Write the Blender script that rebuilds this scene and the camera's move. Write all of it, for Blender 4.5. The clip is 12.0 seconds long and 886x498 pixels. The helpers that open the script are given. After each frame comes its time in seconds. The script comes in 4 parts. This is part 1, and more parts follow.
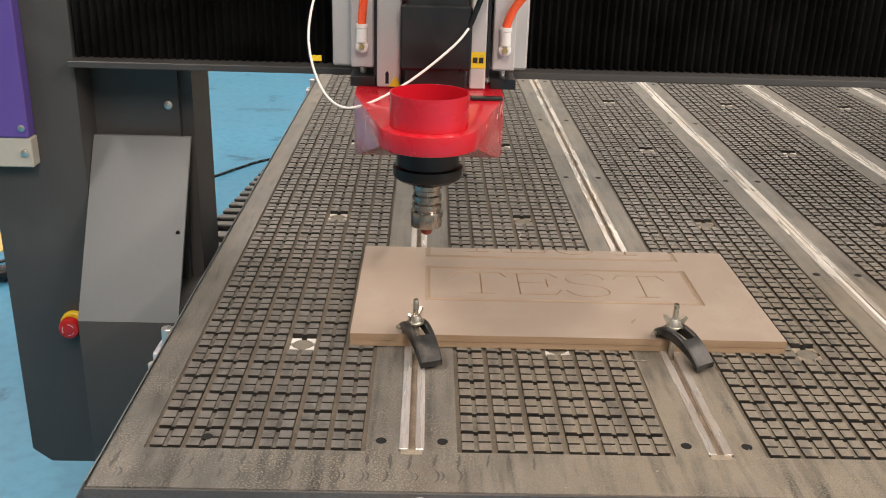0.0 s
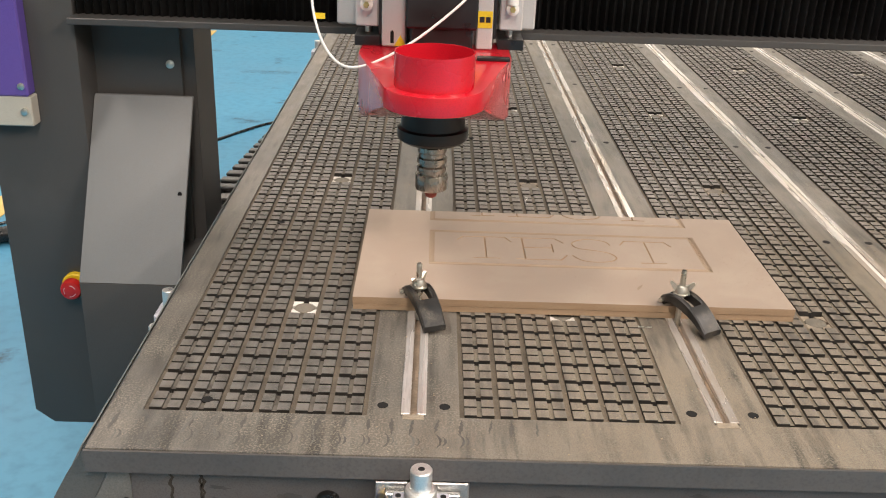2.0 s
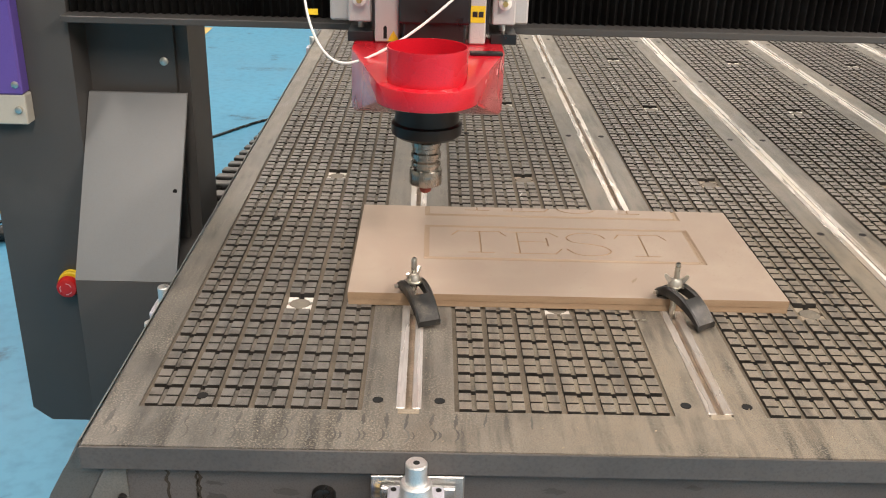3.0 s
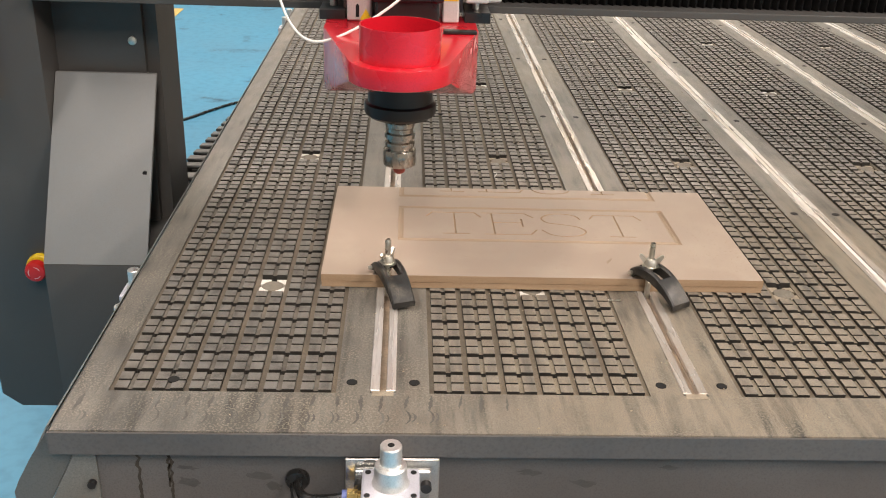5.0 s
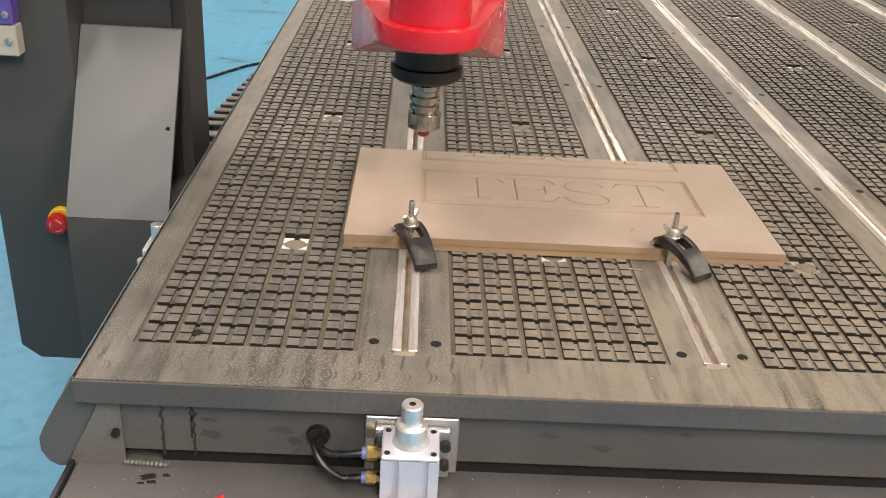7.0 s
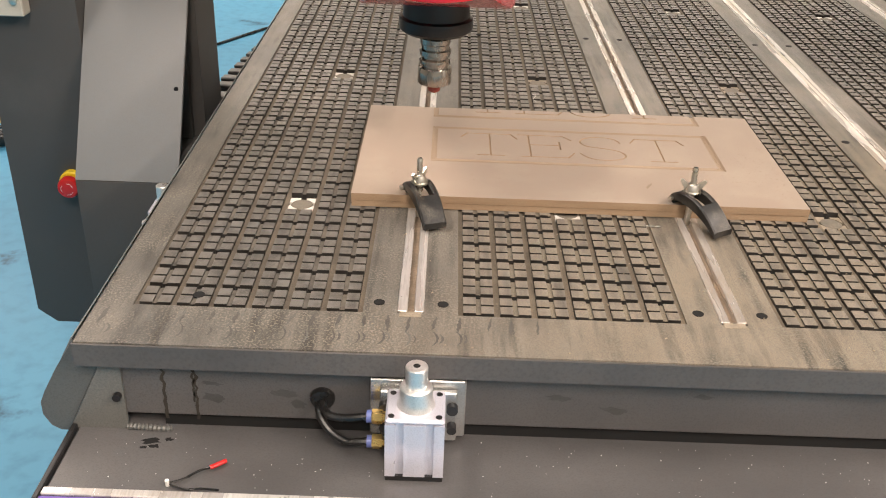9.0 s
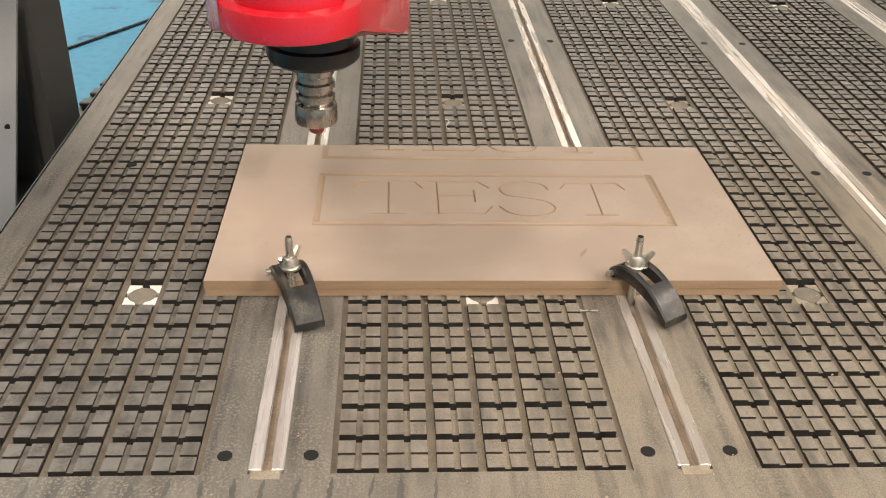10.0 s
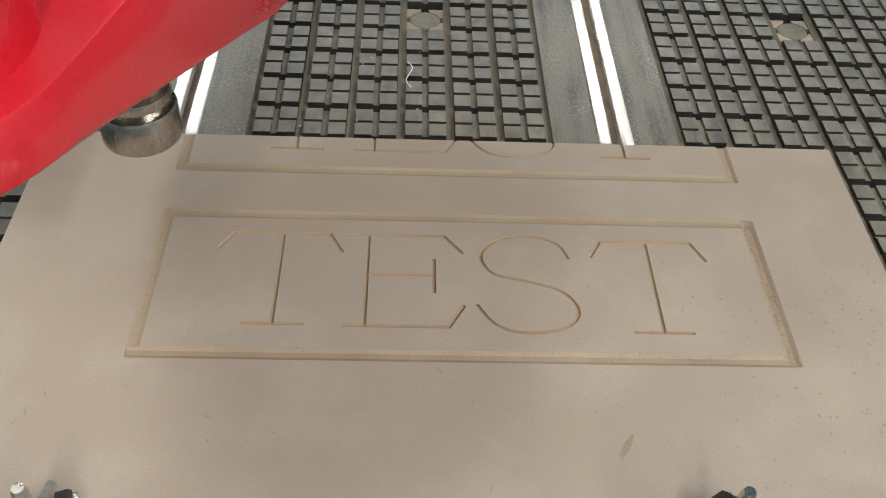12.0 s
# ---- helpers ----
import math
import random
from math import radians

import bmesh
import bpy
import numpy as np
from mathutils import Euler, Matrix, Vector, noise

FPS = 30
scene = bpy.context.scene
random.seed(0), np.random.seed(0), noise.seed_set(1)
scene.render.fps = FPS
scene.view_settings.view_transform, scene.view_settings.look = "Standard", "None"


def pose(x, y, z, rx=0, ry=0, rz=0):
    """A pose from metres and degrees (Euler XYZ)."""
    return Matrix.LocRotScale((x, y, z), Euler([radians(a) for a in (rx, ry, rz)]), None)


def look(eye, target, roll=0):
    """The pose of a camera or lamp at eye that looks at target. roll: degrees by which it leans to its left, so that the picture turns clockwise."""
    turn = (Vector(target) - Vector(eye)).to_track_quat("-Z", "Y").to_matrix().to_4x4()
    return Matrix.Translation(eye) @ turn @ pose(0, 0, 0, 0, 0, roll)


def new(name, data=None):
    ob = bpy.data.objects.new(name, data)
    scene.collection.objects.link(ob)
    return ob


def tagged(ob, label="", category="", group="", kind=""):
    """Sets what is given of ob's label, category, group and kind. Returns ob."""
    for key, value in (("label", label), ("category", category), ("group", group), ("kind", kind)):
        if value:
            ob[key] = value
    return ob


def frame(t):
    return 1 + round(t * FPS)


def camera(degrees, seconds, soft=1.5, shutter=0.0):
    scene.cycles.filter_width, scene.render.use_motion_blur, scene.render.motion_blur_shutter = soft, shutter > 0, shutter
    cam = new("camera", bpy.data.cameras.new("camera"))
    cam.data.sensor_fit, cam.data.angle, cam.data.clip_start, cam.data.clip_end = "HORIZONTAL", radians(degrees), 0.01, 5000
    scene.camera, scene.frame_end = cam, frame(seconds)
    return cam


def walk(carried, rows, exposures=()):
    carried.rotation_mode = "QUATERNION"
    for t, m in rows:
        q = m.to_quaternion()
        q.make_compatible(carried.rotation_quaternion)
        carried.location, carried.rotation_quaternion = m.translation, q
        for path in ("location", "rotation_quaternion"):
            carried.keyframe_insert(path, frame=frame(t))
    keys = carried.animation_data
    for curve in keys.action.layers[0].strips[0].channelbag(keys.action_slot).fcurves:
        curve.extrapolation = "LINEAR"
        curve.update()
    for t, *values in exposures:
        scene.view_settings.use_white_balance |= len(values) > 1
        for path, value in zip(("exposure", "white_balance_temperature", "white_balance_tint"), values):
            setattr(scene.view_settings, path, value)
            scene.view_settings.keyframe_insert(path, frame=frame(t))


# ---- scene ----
cam = camera(49.9, 12.0, soft=1.1)
PATH = [
    (0, (0.009, -0.933, 1.4), (0.049, 0.93, 0.674), 1.7),
    (0.5, (0.01, -0.926, 1.399), (0.05, 0.93, 0.657), 1.7),
    (1, (0.008, -0.918, 1.395), (0.047, 0.931, 0.633), 1.9),
    (1.5, (0.008, -0.916, 1.392), (0.048, 0.925, 0.61), 2.1),
    (2, (0.012, -0.916, 1.39), (0.041, 0.92, 0.597), 2.1),
    (2.5, (0.014, -0.917, 1.389), (0.042, 0.918, 0.594), 2.0),
    (3, (0.017, -0.919, 1.39), (0.05, 0.913, 0.589), 1.7),
    (5, (0.019, -0.91, 1.383), (0.104, 0.907, 0.551), 2.1),
    (5.5, (0.012, -0.903, 1.383), (0.107, 0.907, 0.538), 2.6),
    (6, (0.006, -0.904, 1.375), (0.091, 0.902, 0.52), 3.2),
    (6.5, (-0.004, -0.911, 1.377), (0.077, 0.882, 0.496), 3.7),
    (7, (0.003, -0.914, 1.375), (0.068, 0.875, 0.485), 3.6),
    (8.8, (0.015, -0.889, 1.354), (0.022, 0.874, 0.41), 2.5),
    (9, (0.029, -0.886, 1.355), (0.036, 0.868, 0.394), 2.2),
    (9.5, (0.103, -0.839, 1.361), (0.126, 0.9, 0.375), 0.9),
    (10, (0.099, -0.587, 1.349), (0.211, 1.126, 0.323), 2.0),
    (10.5, (0.121, -0.277, 1.328), (0.22, 1.34, 0.155), 2.2),
    (11, (0.191, -0.049, 1.283), (0.262, 1.405, -0.088), 2.3),
    (11.5, (0.18, -0.006, 1.272), (0.259, 1.401, -0.146), 3.4),
    (12, (0.179, -0.011, 1.282), (0.263, 1.392, -0.141), 3.6),
]
walk(cam, [(t, look(eye, target, roll)) for t, eye, target, roll in PATH],
     exposures=[(0.0, -0.05, 7400, 19), (3.0, 0.18, 7400, 19), (7.0, 0.20, 7500, 19), (9.0, 0.27, 7700, 21), (9.8, 0.23, 7600, 18), (10.4, 0.06, 7300, 15), (11.2, -0.15, 6500, 9), (12.0, -0.15, 6300, 6)])

# ---- world and lights ----
world = bpy.data.worlds.new("world")
scene.world = world
world.use_nodes = True
wbg = world.node_tree.nodes["Background"]
wbg.inputs[0].default_value = (1.0, 0.98, 0.95, 1)
wbg.inputs[1].default_value = 0.05


def area(name, at, target, sx, sy, watts, colour=(1, 0.965, 0.91)):
    d = bpy.data.lights.new(name, "AREA")
    d.shape, d.size, d.size_y, d.energy, d.color = "RECTANGLE", sx, sy, watts, colour
    ob = new(name, d)
    ob.matrix_world = look(at, target)
    return ob


# rows of tube lights under the hall's ceiling
for lx, ly, lw in ((-3.9, 4.9, 150), (-1.35, 5.1, 120), (1.7, 5.1, 105), (4.4, 4.9, 60), (-1.75, 0.4, 95), (4.0, -0.6, 250), (-3.6, -3.4, 35), (0.4, -3.4, 185), (4.0, -3.4, 300)):
    area("tube_light", (lx, ly, 4.3), (lx, ly, 0), 0.35, 2.8, lw)


# ---- materials ----
def material(name, c1, c2, rough=0.5, metal=0.0, scale=12.0, stretch=(1, 1, 1), fine=350.0, bump=0.15, depth=0.001,
             dust=None, dust_at=(0.52, 0.68), dust_scale=7.0, spec=0.5, rough_var=0.12, per_piece=0.0, coat=0.0, streak=None, settled=None, dust_x=None, dust_add=0.35, bands=None, speckle=None):
    m = bpy.data.materials.new(name)
    m.use_nodes = True
    nt = m.node_tree
    n, ln = nt.nodes, nt.links
    b = n["Principled BSDF"]
    geo = n.new("ShaderNodeNewGeometry")
    mp = n.new("ShaderNodeMapping")
    mp.inputs["Scale"].default_value = stretch
    ln.new(geo.outputs["Position"], mp.inputs[0])

    def noise_tex(sc, det=4.0, vec=None):
        t = n.new("ShaderNodeTexNoise")
        t.inputs["Scale"].default_value, t.inputs["Detail"].default_value = sc, det
        ln.new(vec or mp.outputs[0], t.inputs["Vector"])
        return t.outputs["Fac"]

    def ramp(fac, a, z):
        r = n.new("ShaderNodeMapRange")
        r.inputs[1].default_value, r.inputs[2].default_value = a, z
        ln.new(fac, r.inputs[0])
        return r.outputs[0]

    def mix(fac, a, z):
        x = n.new("ShaderNodeMix")
        x.data_type = "RGBA"
        ln.new(fac, x.inputs[0])
        for sock, v in ((x.inputs[6], a), (x.inputs[7], z)):
            if isinstance(v, tuple):
                sock.default_value = (*v, 1)
            else:
                ln.new(v, sock)
        return x.outputs[2]

    big = noise_tex(scale)
    small = noise_tex(fine, 3.0)
    col = mix(ramp(big, 0.3, 0.7), c1, c2)
    dark = tuple(v * 0.72 for v in c1)
    sub = n.new("ShaderNodeMath")
    sub.operation = "MULTIPLY"
    ln.new(ramp(small, 0.45, 0.75), sub.inputs[0])
    sub.inputs[1].default_value = 0.55
    col = mix(sub.outputs[0], col, dark)
    if per_piece:
        oi = n.new("ShaderNodeObjectInfo")
        col = mix(ramp(oi.outputs["Random"], 1.0, 1.0 - 1.0 / per_piece), col, tuple(v * 1.5 for v in c2))
    bare, up = col, None
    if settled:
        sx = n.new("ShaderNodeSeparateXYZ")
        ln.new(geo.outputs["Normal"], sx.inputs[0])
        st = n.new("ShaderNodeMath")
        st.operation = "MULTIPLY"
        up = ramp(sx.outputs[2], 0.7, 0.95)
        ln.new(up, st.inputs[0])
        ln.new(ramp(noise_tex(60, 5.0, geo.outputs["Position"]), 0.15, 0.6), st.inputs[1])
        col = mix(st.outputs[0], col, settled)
    if dust:
        d = ramp(noise_tex(dust_scale, 6.0, geo.outputs["Position"]), *dust_at)
        d2 = ramp(noise_tex(fine * 1.7, 2.0, geo.outputs["Position"]), 0.3, 0.62)
        if dust_x:
            px_ = n.new("ShaderNodeSeparateXYZ")
            ln.new(geo.outputs["Position"], px_.inputs[0])
            gx_ = n.new("ShaderNodeMapRange")
            gx_.interpolation_type = "SMOOTHSTEP"
            for i, v in enumerate((dust_x[0], dust_x[1], 0.0, dust_add), 1):
                gx_.inputs[i].default_value = v
            ln.new(px_.outputs[0], gx_.inputs[0])
            gy_ = n.new("ShaderNodeMapRange")
            gy_.interpolation_type = "SMOOTHSTEP"
            for i, v in enumerate((0.3, 0.85, 1.0, 0.05), 1):
                gy_.inputs[i].default_value = v
            ln.new(px_.outputs[1], gy_.inputs[0])
            near = n.new("ShaderNodeMath")
            near.operation = "MULTIPLY"
            ln.new(gx_.outputs[0], near.inputs[0]), ln.new(gy_.outputs[0], near.inputs[1])
            ad = n.new("ShaderNodeMath")
            ad.operation, ad.use_clamp = "ADD", True
            ln.new(d, ad.inputs[0]), ln.new(near.outputs[0], ad.inputs[1])
            d = ad.outputs[0]
        mu = n.new("ShaderNodeMath")
        mu.operation = "MULTIPLY"
        ln.new(d, mu.inputs[0]), ln.new(d2, mu.inputs[1])
        col = mix(mu.outputs[0], col, dust)
    if bands:
        wv = n.new("ShaderNodeTexWave")
        wv.wave_type, wv.bands_direction = "BANDS", "X"
        wv.inputs["Scale"].default_value, wv.inputs["Distortion"].default_value = 11.0, 2.2
        wv.inputs["Detail"].default_value, wv.inputs["Detail Scale"].default_value = 4.0, 2.2
        wm = n.new("ShaderNodeMapping")
        wm.inputs["Scale"].default_value = (1, 0.12, 1)
        ln.new(geo.outputs["Position"], wm.inputs[0]), ln.new(wm.outputs[0], wv.inputs["Vector"])
        wf = n.new("ShaderNodeMath")
        wf.operation = "MULTIPLY"
        ln.new(ramp(wv.outputs["Fac"], 0.45, 0.8), wf.inputs[0])
        ln.new(ramp(noise_tex(26, 5.0, geo.outputs["Position"]), 0.45, 1.1), wf.inputs[1])
        col = mix(wf.outputs[0], col, bands)
    if streak:
        sm = n.new("ShaderNodeMapping")
        sm.inputs["Scale"].default_value = (1, 0.09, 1)
        ln.new(geo.outputs["Position"], sm.inputs[0])
        k = ramp(noise_tex(70, 6.0, sm.outputs[0]), 0.46, 0.66)
        mk = n.new("ShaderNodeMath")
        mk.operation = "MULTIPLY"
        ln.new(k, mk.inputs[0]), ln.new(ramp(noise_tex(14, 2.0, geo.outputs["Position"]), 0.30, 0.62), mk.inputs[1])
        col = mix(mk.outputs[0], col, streak)
    if speckle:
        sp = ramp(noise_tex(400, 8.0, geo.outputs["Position"]), 0.50, 0.60)
        ms = n.new("ShaderNodeMath")
        ms.operation = "MULTIPLY"
        ln.new(sp, ms.inputs[0]), ln.new(ramp(noise_tex(22, 3.0, geo.outputs["Position"]), 0.3, 0.7), ms.inputs[1])
        col = mix(ms.outputs[0], col, speckle)
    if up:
        col = mix(up, bare, col)  # powder lies on upward faces only; dark sides also paint in gap shade
    ln.new(col, b.inputs["Base Color"])
    b.inputs["Metallic"].default_value = metal
    b.inputs["Specular IOR Level"].default_value = spec
    b.inputs["Coat Weight"].default_value = coat
    b.inputs["Coat Roughness"].default_value = 0.08
    ra = n.new("ShaderNodeMapRange")
    ra.inputs[1].default_value, ra.inputs[2].default_value = 0.3, 0.7
    ra.inputs[3].default_value, ra.inputs[4].default_value = max(0.03, rough - rough_var), min(1, rough + rough_var)
    ln.new(big, ra.inputs[0])
    ln.new(ra.outputs[0], b.inputs["Roughness"])
    if bump:
        bp = n.new("ShaderNodeBump")
        bp.inputs["Strength"].default_value, bp.inputs["Distance"].default_value = bump, depth
        ln.new(small, bp.inputs["Height"])
        ln.new(bp.outputs[0], b.inputs["Normal"])
    return m


def glowing(name, colour, strength):
    m = material(name, colour, colour, 0.3, bump=0)
    b = m.node_tree.nodes["Principled BSDF"]
    b.inputs["Emission Color"].default_value, b.inputs["Emission Strength"].default_value = (*colour, 1), strength
    return m


TAN = (0.34, 0.25, 0.16)
M_BED = material("grey phenolic bed", (0.092, 0.088, 0.08), (0.158, 0.148, 0.13), 0.46, scale=48, stretch=(1.0, 0.22, 1.0), fine=620,
                 bump=0.35, dust=(0.285, 0.233, 0.173), dust_at=(0.48, 0.95), dust_scale=3.0, dust_x=(-0.1, 0.4), dust_add=0.75, streak=(0.05, 0.048, 0.043), bands=(0.06, 0.057, 0.052), speckle=(0.235, 0.212, 0.17))
M_BEDSIDE = material("grey bed edge", (0.07, 0.065, 0.063), (0.102, 0.095, 0.092), 0.5, scale=6, fine=300, bump=0.1)
M_SIDERAIL = material("satin grey aluminium", (0.26, 0.255, 0.245), (0.36, 0.355, 0.34), 0.4, 0.3, scale=40, stretch=(1, 0.1, 1), fine=400, bump=0.06, dust=(0.2, 0.18, 0.15), dust_at=(0.5, 0.8))
# near-black under the powder: shade between pad rows is put into the colour
M_POCKET = material("dusty near-black filler", (0.02, 0.017, 0.014), (0.042, 0.035, 0.027), 0.9, scale=25, fine=600, bump=0.3, dust=(0.1, 0.08, 0.055), dust_at=(0.5, 0.8))
M_GROOVE = material("powder-filled groove", (0.085, 0.071, 0.054), (0.145, 0.12, 0.09), 0.9, scale=18, fine=500, bump=0.3, dust=(0.28, 0.22, 0.155), dust_at=(0.5, 0.9), dust_x=(-0.1, 0.3))
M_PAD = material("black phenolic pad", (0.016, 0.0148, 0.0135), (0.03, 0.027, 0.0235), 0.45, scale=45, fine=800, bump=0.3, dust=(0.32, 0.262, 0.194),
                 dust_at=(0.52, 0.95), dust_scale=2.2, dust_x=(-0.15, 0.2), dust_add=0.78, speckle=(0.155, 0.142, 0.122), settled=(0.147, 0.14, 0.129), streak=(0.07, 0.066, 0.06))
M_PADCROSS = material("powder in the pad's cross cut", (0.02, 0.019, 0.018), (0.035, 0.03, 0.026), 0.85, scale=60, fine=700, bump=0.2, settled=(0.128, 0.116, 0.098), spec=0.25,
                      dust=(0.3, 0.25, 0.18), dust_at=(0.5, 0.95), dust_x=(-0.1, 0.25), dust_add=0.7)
M_ALU = material("worn aluminium", (0.52, 0.5, 0.48), (0.72, 0.7, 0.68), 0.27, 0.5, scale=50, stretch=(1, 0.08, 1), fine=500, bump=0.35,
                 dust=(0.54, 0.44, 0.345), dust_at=(0.48, 0.75), dust_scale=6, dust_x=(0.1, 0.34), dust_add=0.6)
M_ALUSLOT = material("dusty slot floor", (0.16, 0.12, 0.085), (0.33, 0.25, 0.18), 0.8, 0.0, scale=40, fine=500, bump=0.2)
M_SMUDGE = material("brown smudge", (0.25, 0.19, 0.14), (0.31, 0.24, 0.18), 0.6, scale=60, fine=600, bump=0.1)
M_CHIP = material("pale wood chip", (0.3, 0.24, 0.17), (0.42, 0.35, 0.26), 0.8, bump=0)
M_STEEL = material("bright steel", (0.68, 0.67, 0.65), (0.8, 0.79, 0.77), 0.38, 0.8, scale=60, fine=700, bump=0.05)
M_NUT = material("brushed tool steel", (0.36, 0.325, 0.29), (0.5, 0.455, 0.41), 0.27, 1.0, scale=60, stretch=(1, 1, 0.2), fine=700, bump=0.05)
M_MDF = material("tan fibreboard", (0.332, 0.262, 0.211), (0.378, 0.302, 0.247), 0.43, scale=7, fine=900, bump=0.06, depth=0.0004, spec=0.35,
                 dust=(0.41, 0.345, 0.28), dust_at=(0.5, 0.8), dust_scale=14)
M_MDFROUT = material("shallow routed fibreboard", (0.295, 0.212, 0.148), (0.355, 0.268, 0.193), 0.65, scale=20, fine=900, bump=0.15)
M_MDFCUT = material("brown fibreboard edge", (0.27, 0.175, 0.105), (0.36, 0.25, 0.16), 0.8, scale=30, stretch=(0.3, 0.3, 4), fine=700, bump=0.3)
M_CLAMP = material("dark grey glass-filled plastic", (0.012, 0.0118, 0.0115), (0.024, 0.0235, 0.0225), 0.42, scale=60, fine=420, bump=0.2, spec=0.4, dust=(0.14, 0.12, 0.095), dust_at=(0.5, 0.8), dust_scale=40)
M_ZINC = material("zinc-plated steel", (0.62, 0.6, 0.54), (0.75, 0.72, 0.66), 0.34, 1.0, scale=60, fine=600, bump=0.1)
M_DARK = material("dark grey powder coat", (0.052, 0.05, 0.0485), (0.068, 0.065, 0.062), 0.5, scale=3, fine=900, bump=0.12, dust=(0.1, 0.095, 0.09), dust_at=(0.55, 0.9))
M_GREY = material("mid grey powder coat", (0.185, 0.19, 0.192), (0.212, 0.218, 0.22), 0.45, scale=3, fine=900, bump=0.12)
M_STEELBEAM = material("scuffed grey painted steel", (0.07, 0.067, 0.067), (0.108, 0.104, 0.104), 0.4, scale=9, stretch=(0.6, 1, 0.6), fine=900, bump=0.05)
M_STEELSMUDGE = material("dull smudged steel paint", (0.05, 0.049, 0.047), (0.072, 0.07, 0.068), 0.5, scale=70, fine=420, bump=0.12)
M_SKIRT = material("pale grey sheet", (0.19, 0.19, 0.182), (0.25, 0.25, 0.24), 0.4, scale=6, fine=600, bump=0.04, dust=(0.16, 0.15, 0.13), dust_at=(0.5, 0.8))
# darker than the skirt's own sheet: shading of the curved end as colour
M_SHADEDSHEET = material("shaded grey sheet", (0.075, 0.075, 0.071), (0.105, 0.104, 0.098), 0.4, scale=5, fine=500, bump=0.04)
M_GUSSET = material("greenish grey sheet steel", (0.105, 0.107, 0.1), (0.14, 0.142, 0.133), 0.42, scale=7, fine=600, bump=0.05, speckle=(0.165, 0.165, 0.155))
M_PURPLE = material("purple painted sheet", (0.105, 0.062, 0.30), (0.125, 0.078, 0.33), 0.42, scale=3, fine=900, bump=0.05)
M_CREAM = material("cream painted sheet", (0.44, 0.42, 0.36), (0.5, 0.48, 0.42), 0.5, scale=4, fine=800, bump=0.05)
M_BELLOWS = material("black bellows cloth", (0.004, 0.004, 0.004), (0.008, 0.008, 0.008), 0.5, scale=14, fine=700, bump=0.1, spec=0.25)
M_BLACK = material("black plastic", (0.009, 0.009, 0.01), (0.016, 0.016, 0.017), 0.38, scale=20, fine=800, bump=0.08)
# near-black for holes and grease; also paints the shade under the front beam
M_HOLE = material("black of holes and gap shade", (0.004, 0.004, 0.004), (0.006, 0.006, 0.006), 0.95, bump=0)
M_RED = material("glossy red powder coat", (0.54, 0.010, 0.020), (0.59, 0.013, 0.026), 0.26, scale=6, fine=500, bump=0.02, rough_var=0.06, coat=0.25)
M_SCUFF = material("scuffed pink primer", (0.62, 0.30, 0.30), (0.75, 0.5, 0.48), 0.6, scale=120, fine=500, bump=0.2)
M_ESTOP = material("red button plastic", (0.5, 0.012, 0.012), (0.56, 0.02, 0.018), 0.35, bump=0)
M_YELLOW = material("yellow plastic", (0.75, 0.5, 0.02), (0.8, 0.55, 0.03), 0.45, bump=0)
M_WHITE = material("white plastic", (0.72, 0.71, 0.68), (0.78, 0.77, 0.74), 0.45, scale=30, fine=500, bump=0.05)
M_PALE = material("pale anodised plate", (0.52, 0.49, 0.48), (0.6, 0.57, 0.56), 0.4, 0.25, scale=8, fine=600, bump=0.05)
M_ORANGE = material("orange-red pneumatic tube", (0.86, 0.09, 0.03), (0.9, 0.12, 0.04), 0.3, bump=0)
M_TIP = material("red cutter shank", (0.25, 0.045, 0.035), (0.36, 0.07, 0.05), 0.5, scale=80, fine=700, bump=0.1)
M_BRASS = material("brass fitting", (0.62, 0.43, 0.16), (0.72, 0.52, 0.22), 0.3, 0.9, scale=40, bump=0.05)
M_CYL = material("silver anodised cylinder", (0.58, 0.57, 0.64), (0.63, 0.62, 0.69), 0.38, 0.35, scale=12, fine=700, bump=0.02)
M_PLATE = material("zinc mounting plate", (0.36, 0.36, 0.35), (0.46, 0.46, 0.45), 0.3, 0.8, scale=16, fine=500, bump=0.1)
M_PORT = material("chalky white plate", (0.62, 0.6, 0.55), (0.72, 0.7, 0.66), 0.7, scale=60, fine=500, bump=0.2, dust=(0.4, 0.32, 0.23), dust_at=(0.45, 0.7))
M_PORTDUST = material("plate caked with wood powder", (0.2, 0.165, 0.12), (0.36, 0.3, 0.23), 0.8, scale=60, fine=500, bump=0.3)
M_DISC = material("dusty grey disc", (0.12, 0.11, 0.09), (0.22, 0.19, 0.15), 0.8, scale=60, fine=500, bump=0.4)
M_FLOOR = material("blue epoxy floor", (0.044, 0.21, 0.34), (0.06, 0.255, 0.395), 0.42, scale=0.9, fine=25, bump=0.04, depth=0.003, spec=0.22,
                   dust=(0.02, 0.075, 0.12), dust_at=(0.61, 0.68), dust_scale=4.5)
M_LINE = material("worn yellow floor paint", (0.55, 0.37, 0.1), (0.63, 0.44, 0.15), 0.5, scale=5, fine=60, bump=0.05)
M_WALL = material("beige plaster wall", (0.46, 0.42, 0.36), (0.52, 0.48, 0.42), 0.8, scale=1.2, fine=80, bump=0.1)
M_CEIL = material("white hall ceiling", (0.62, 0.62, 0.6), (0.68, 0.68, 0.66), 0.85, scale=1, fine=60, bump=0.1)
M_SLAT = material("worn grey plastic link", (0.07, 0.07, 0.068), (0.13, 0.128, 0.12), 0.55, scale=20, fine=400, bump=0.1)
M_RUBBER = material("black rubber", (0.007, 0.007, 0.007), (0.013, 0.013, 0.013), 0.28, scale=30, fine=400, bump=0.1)
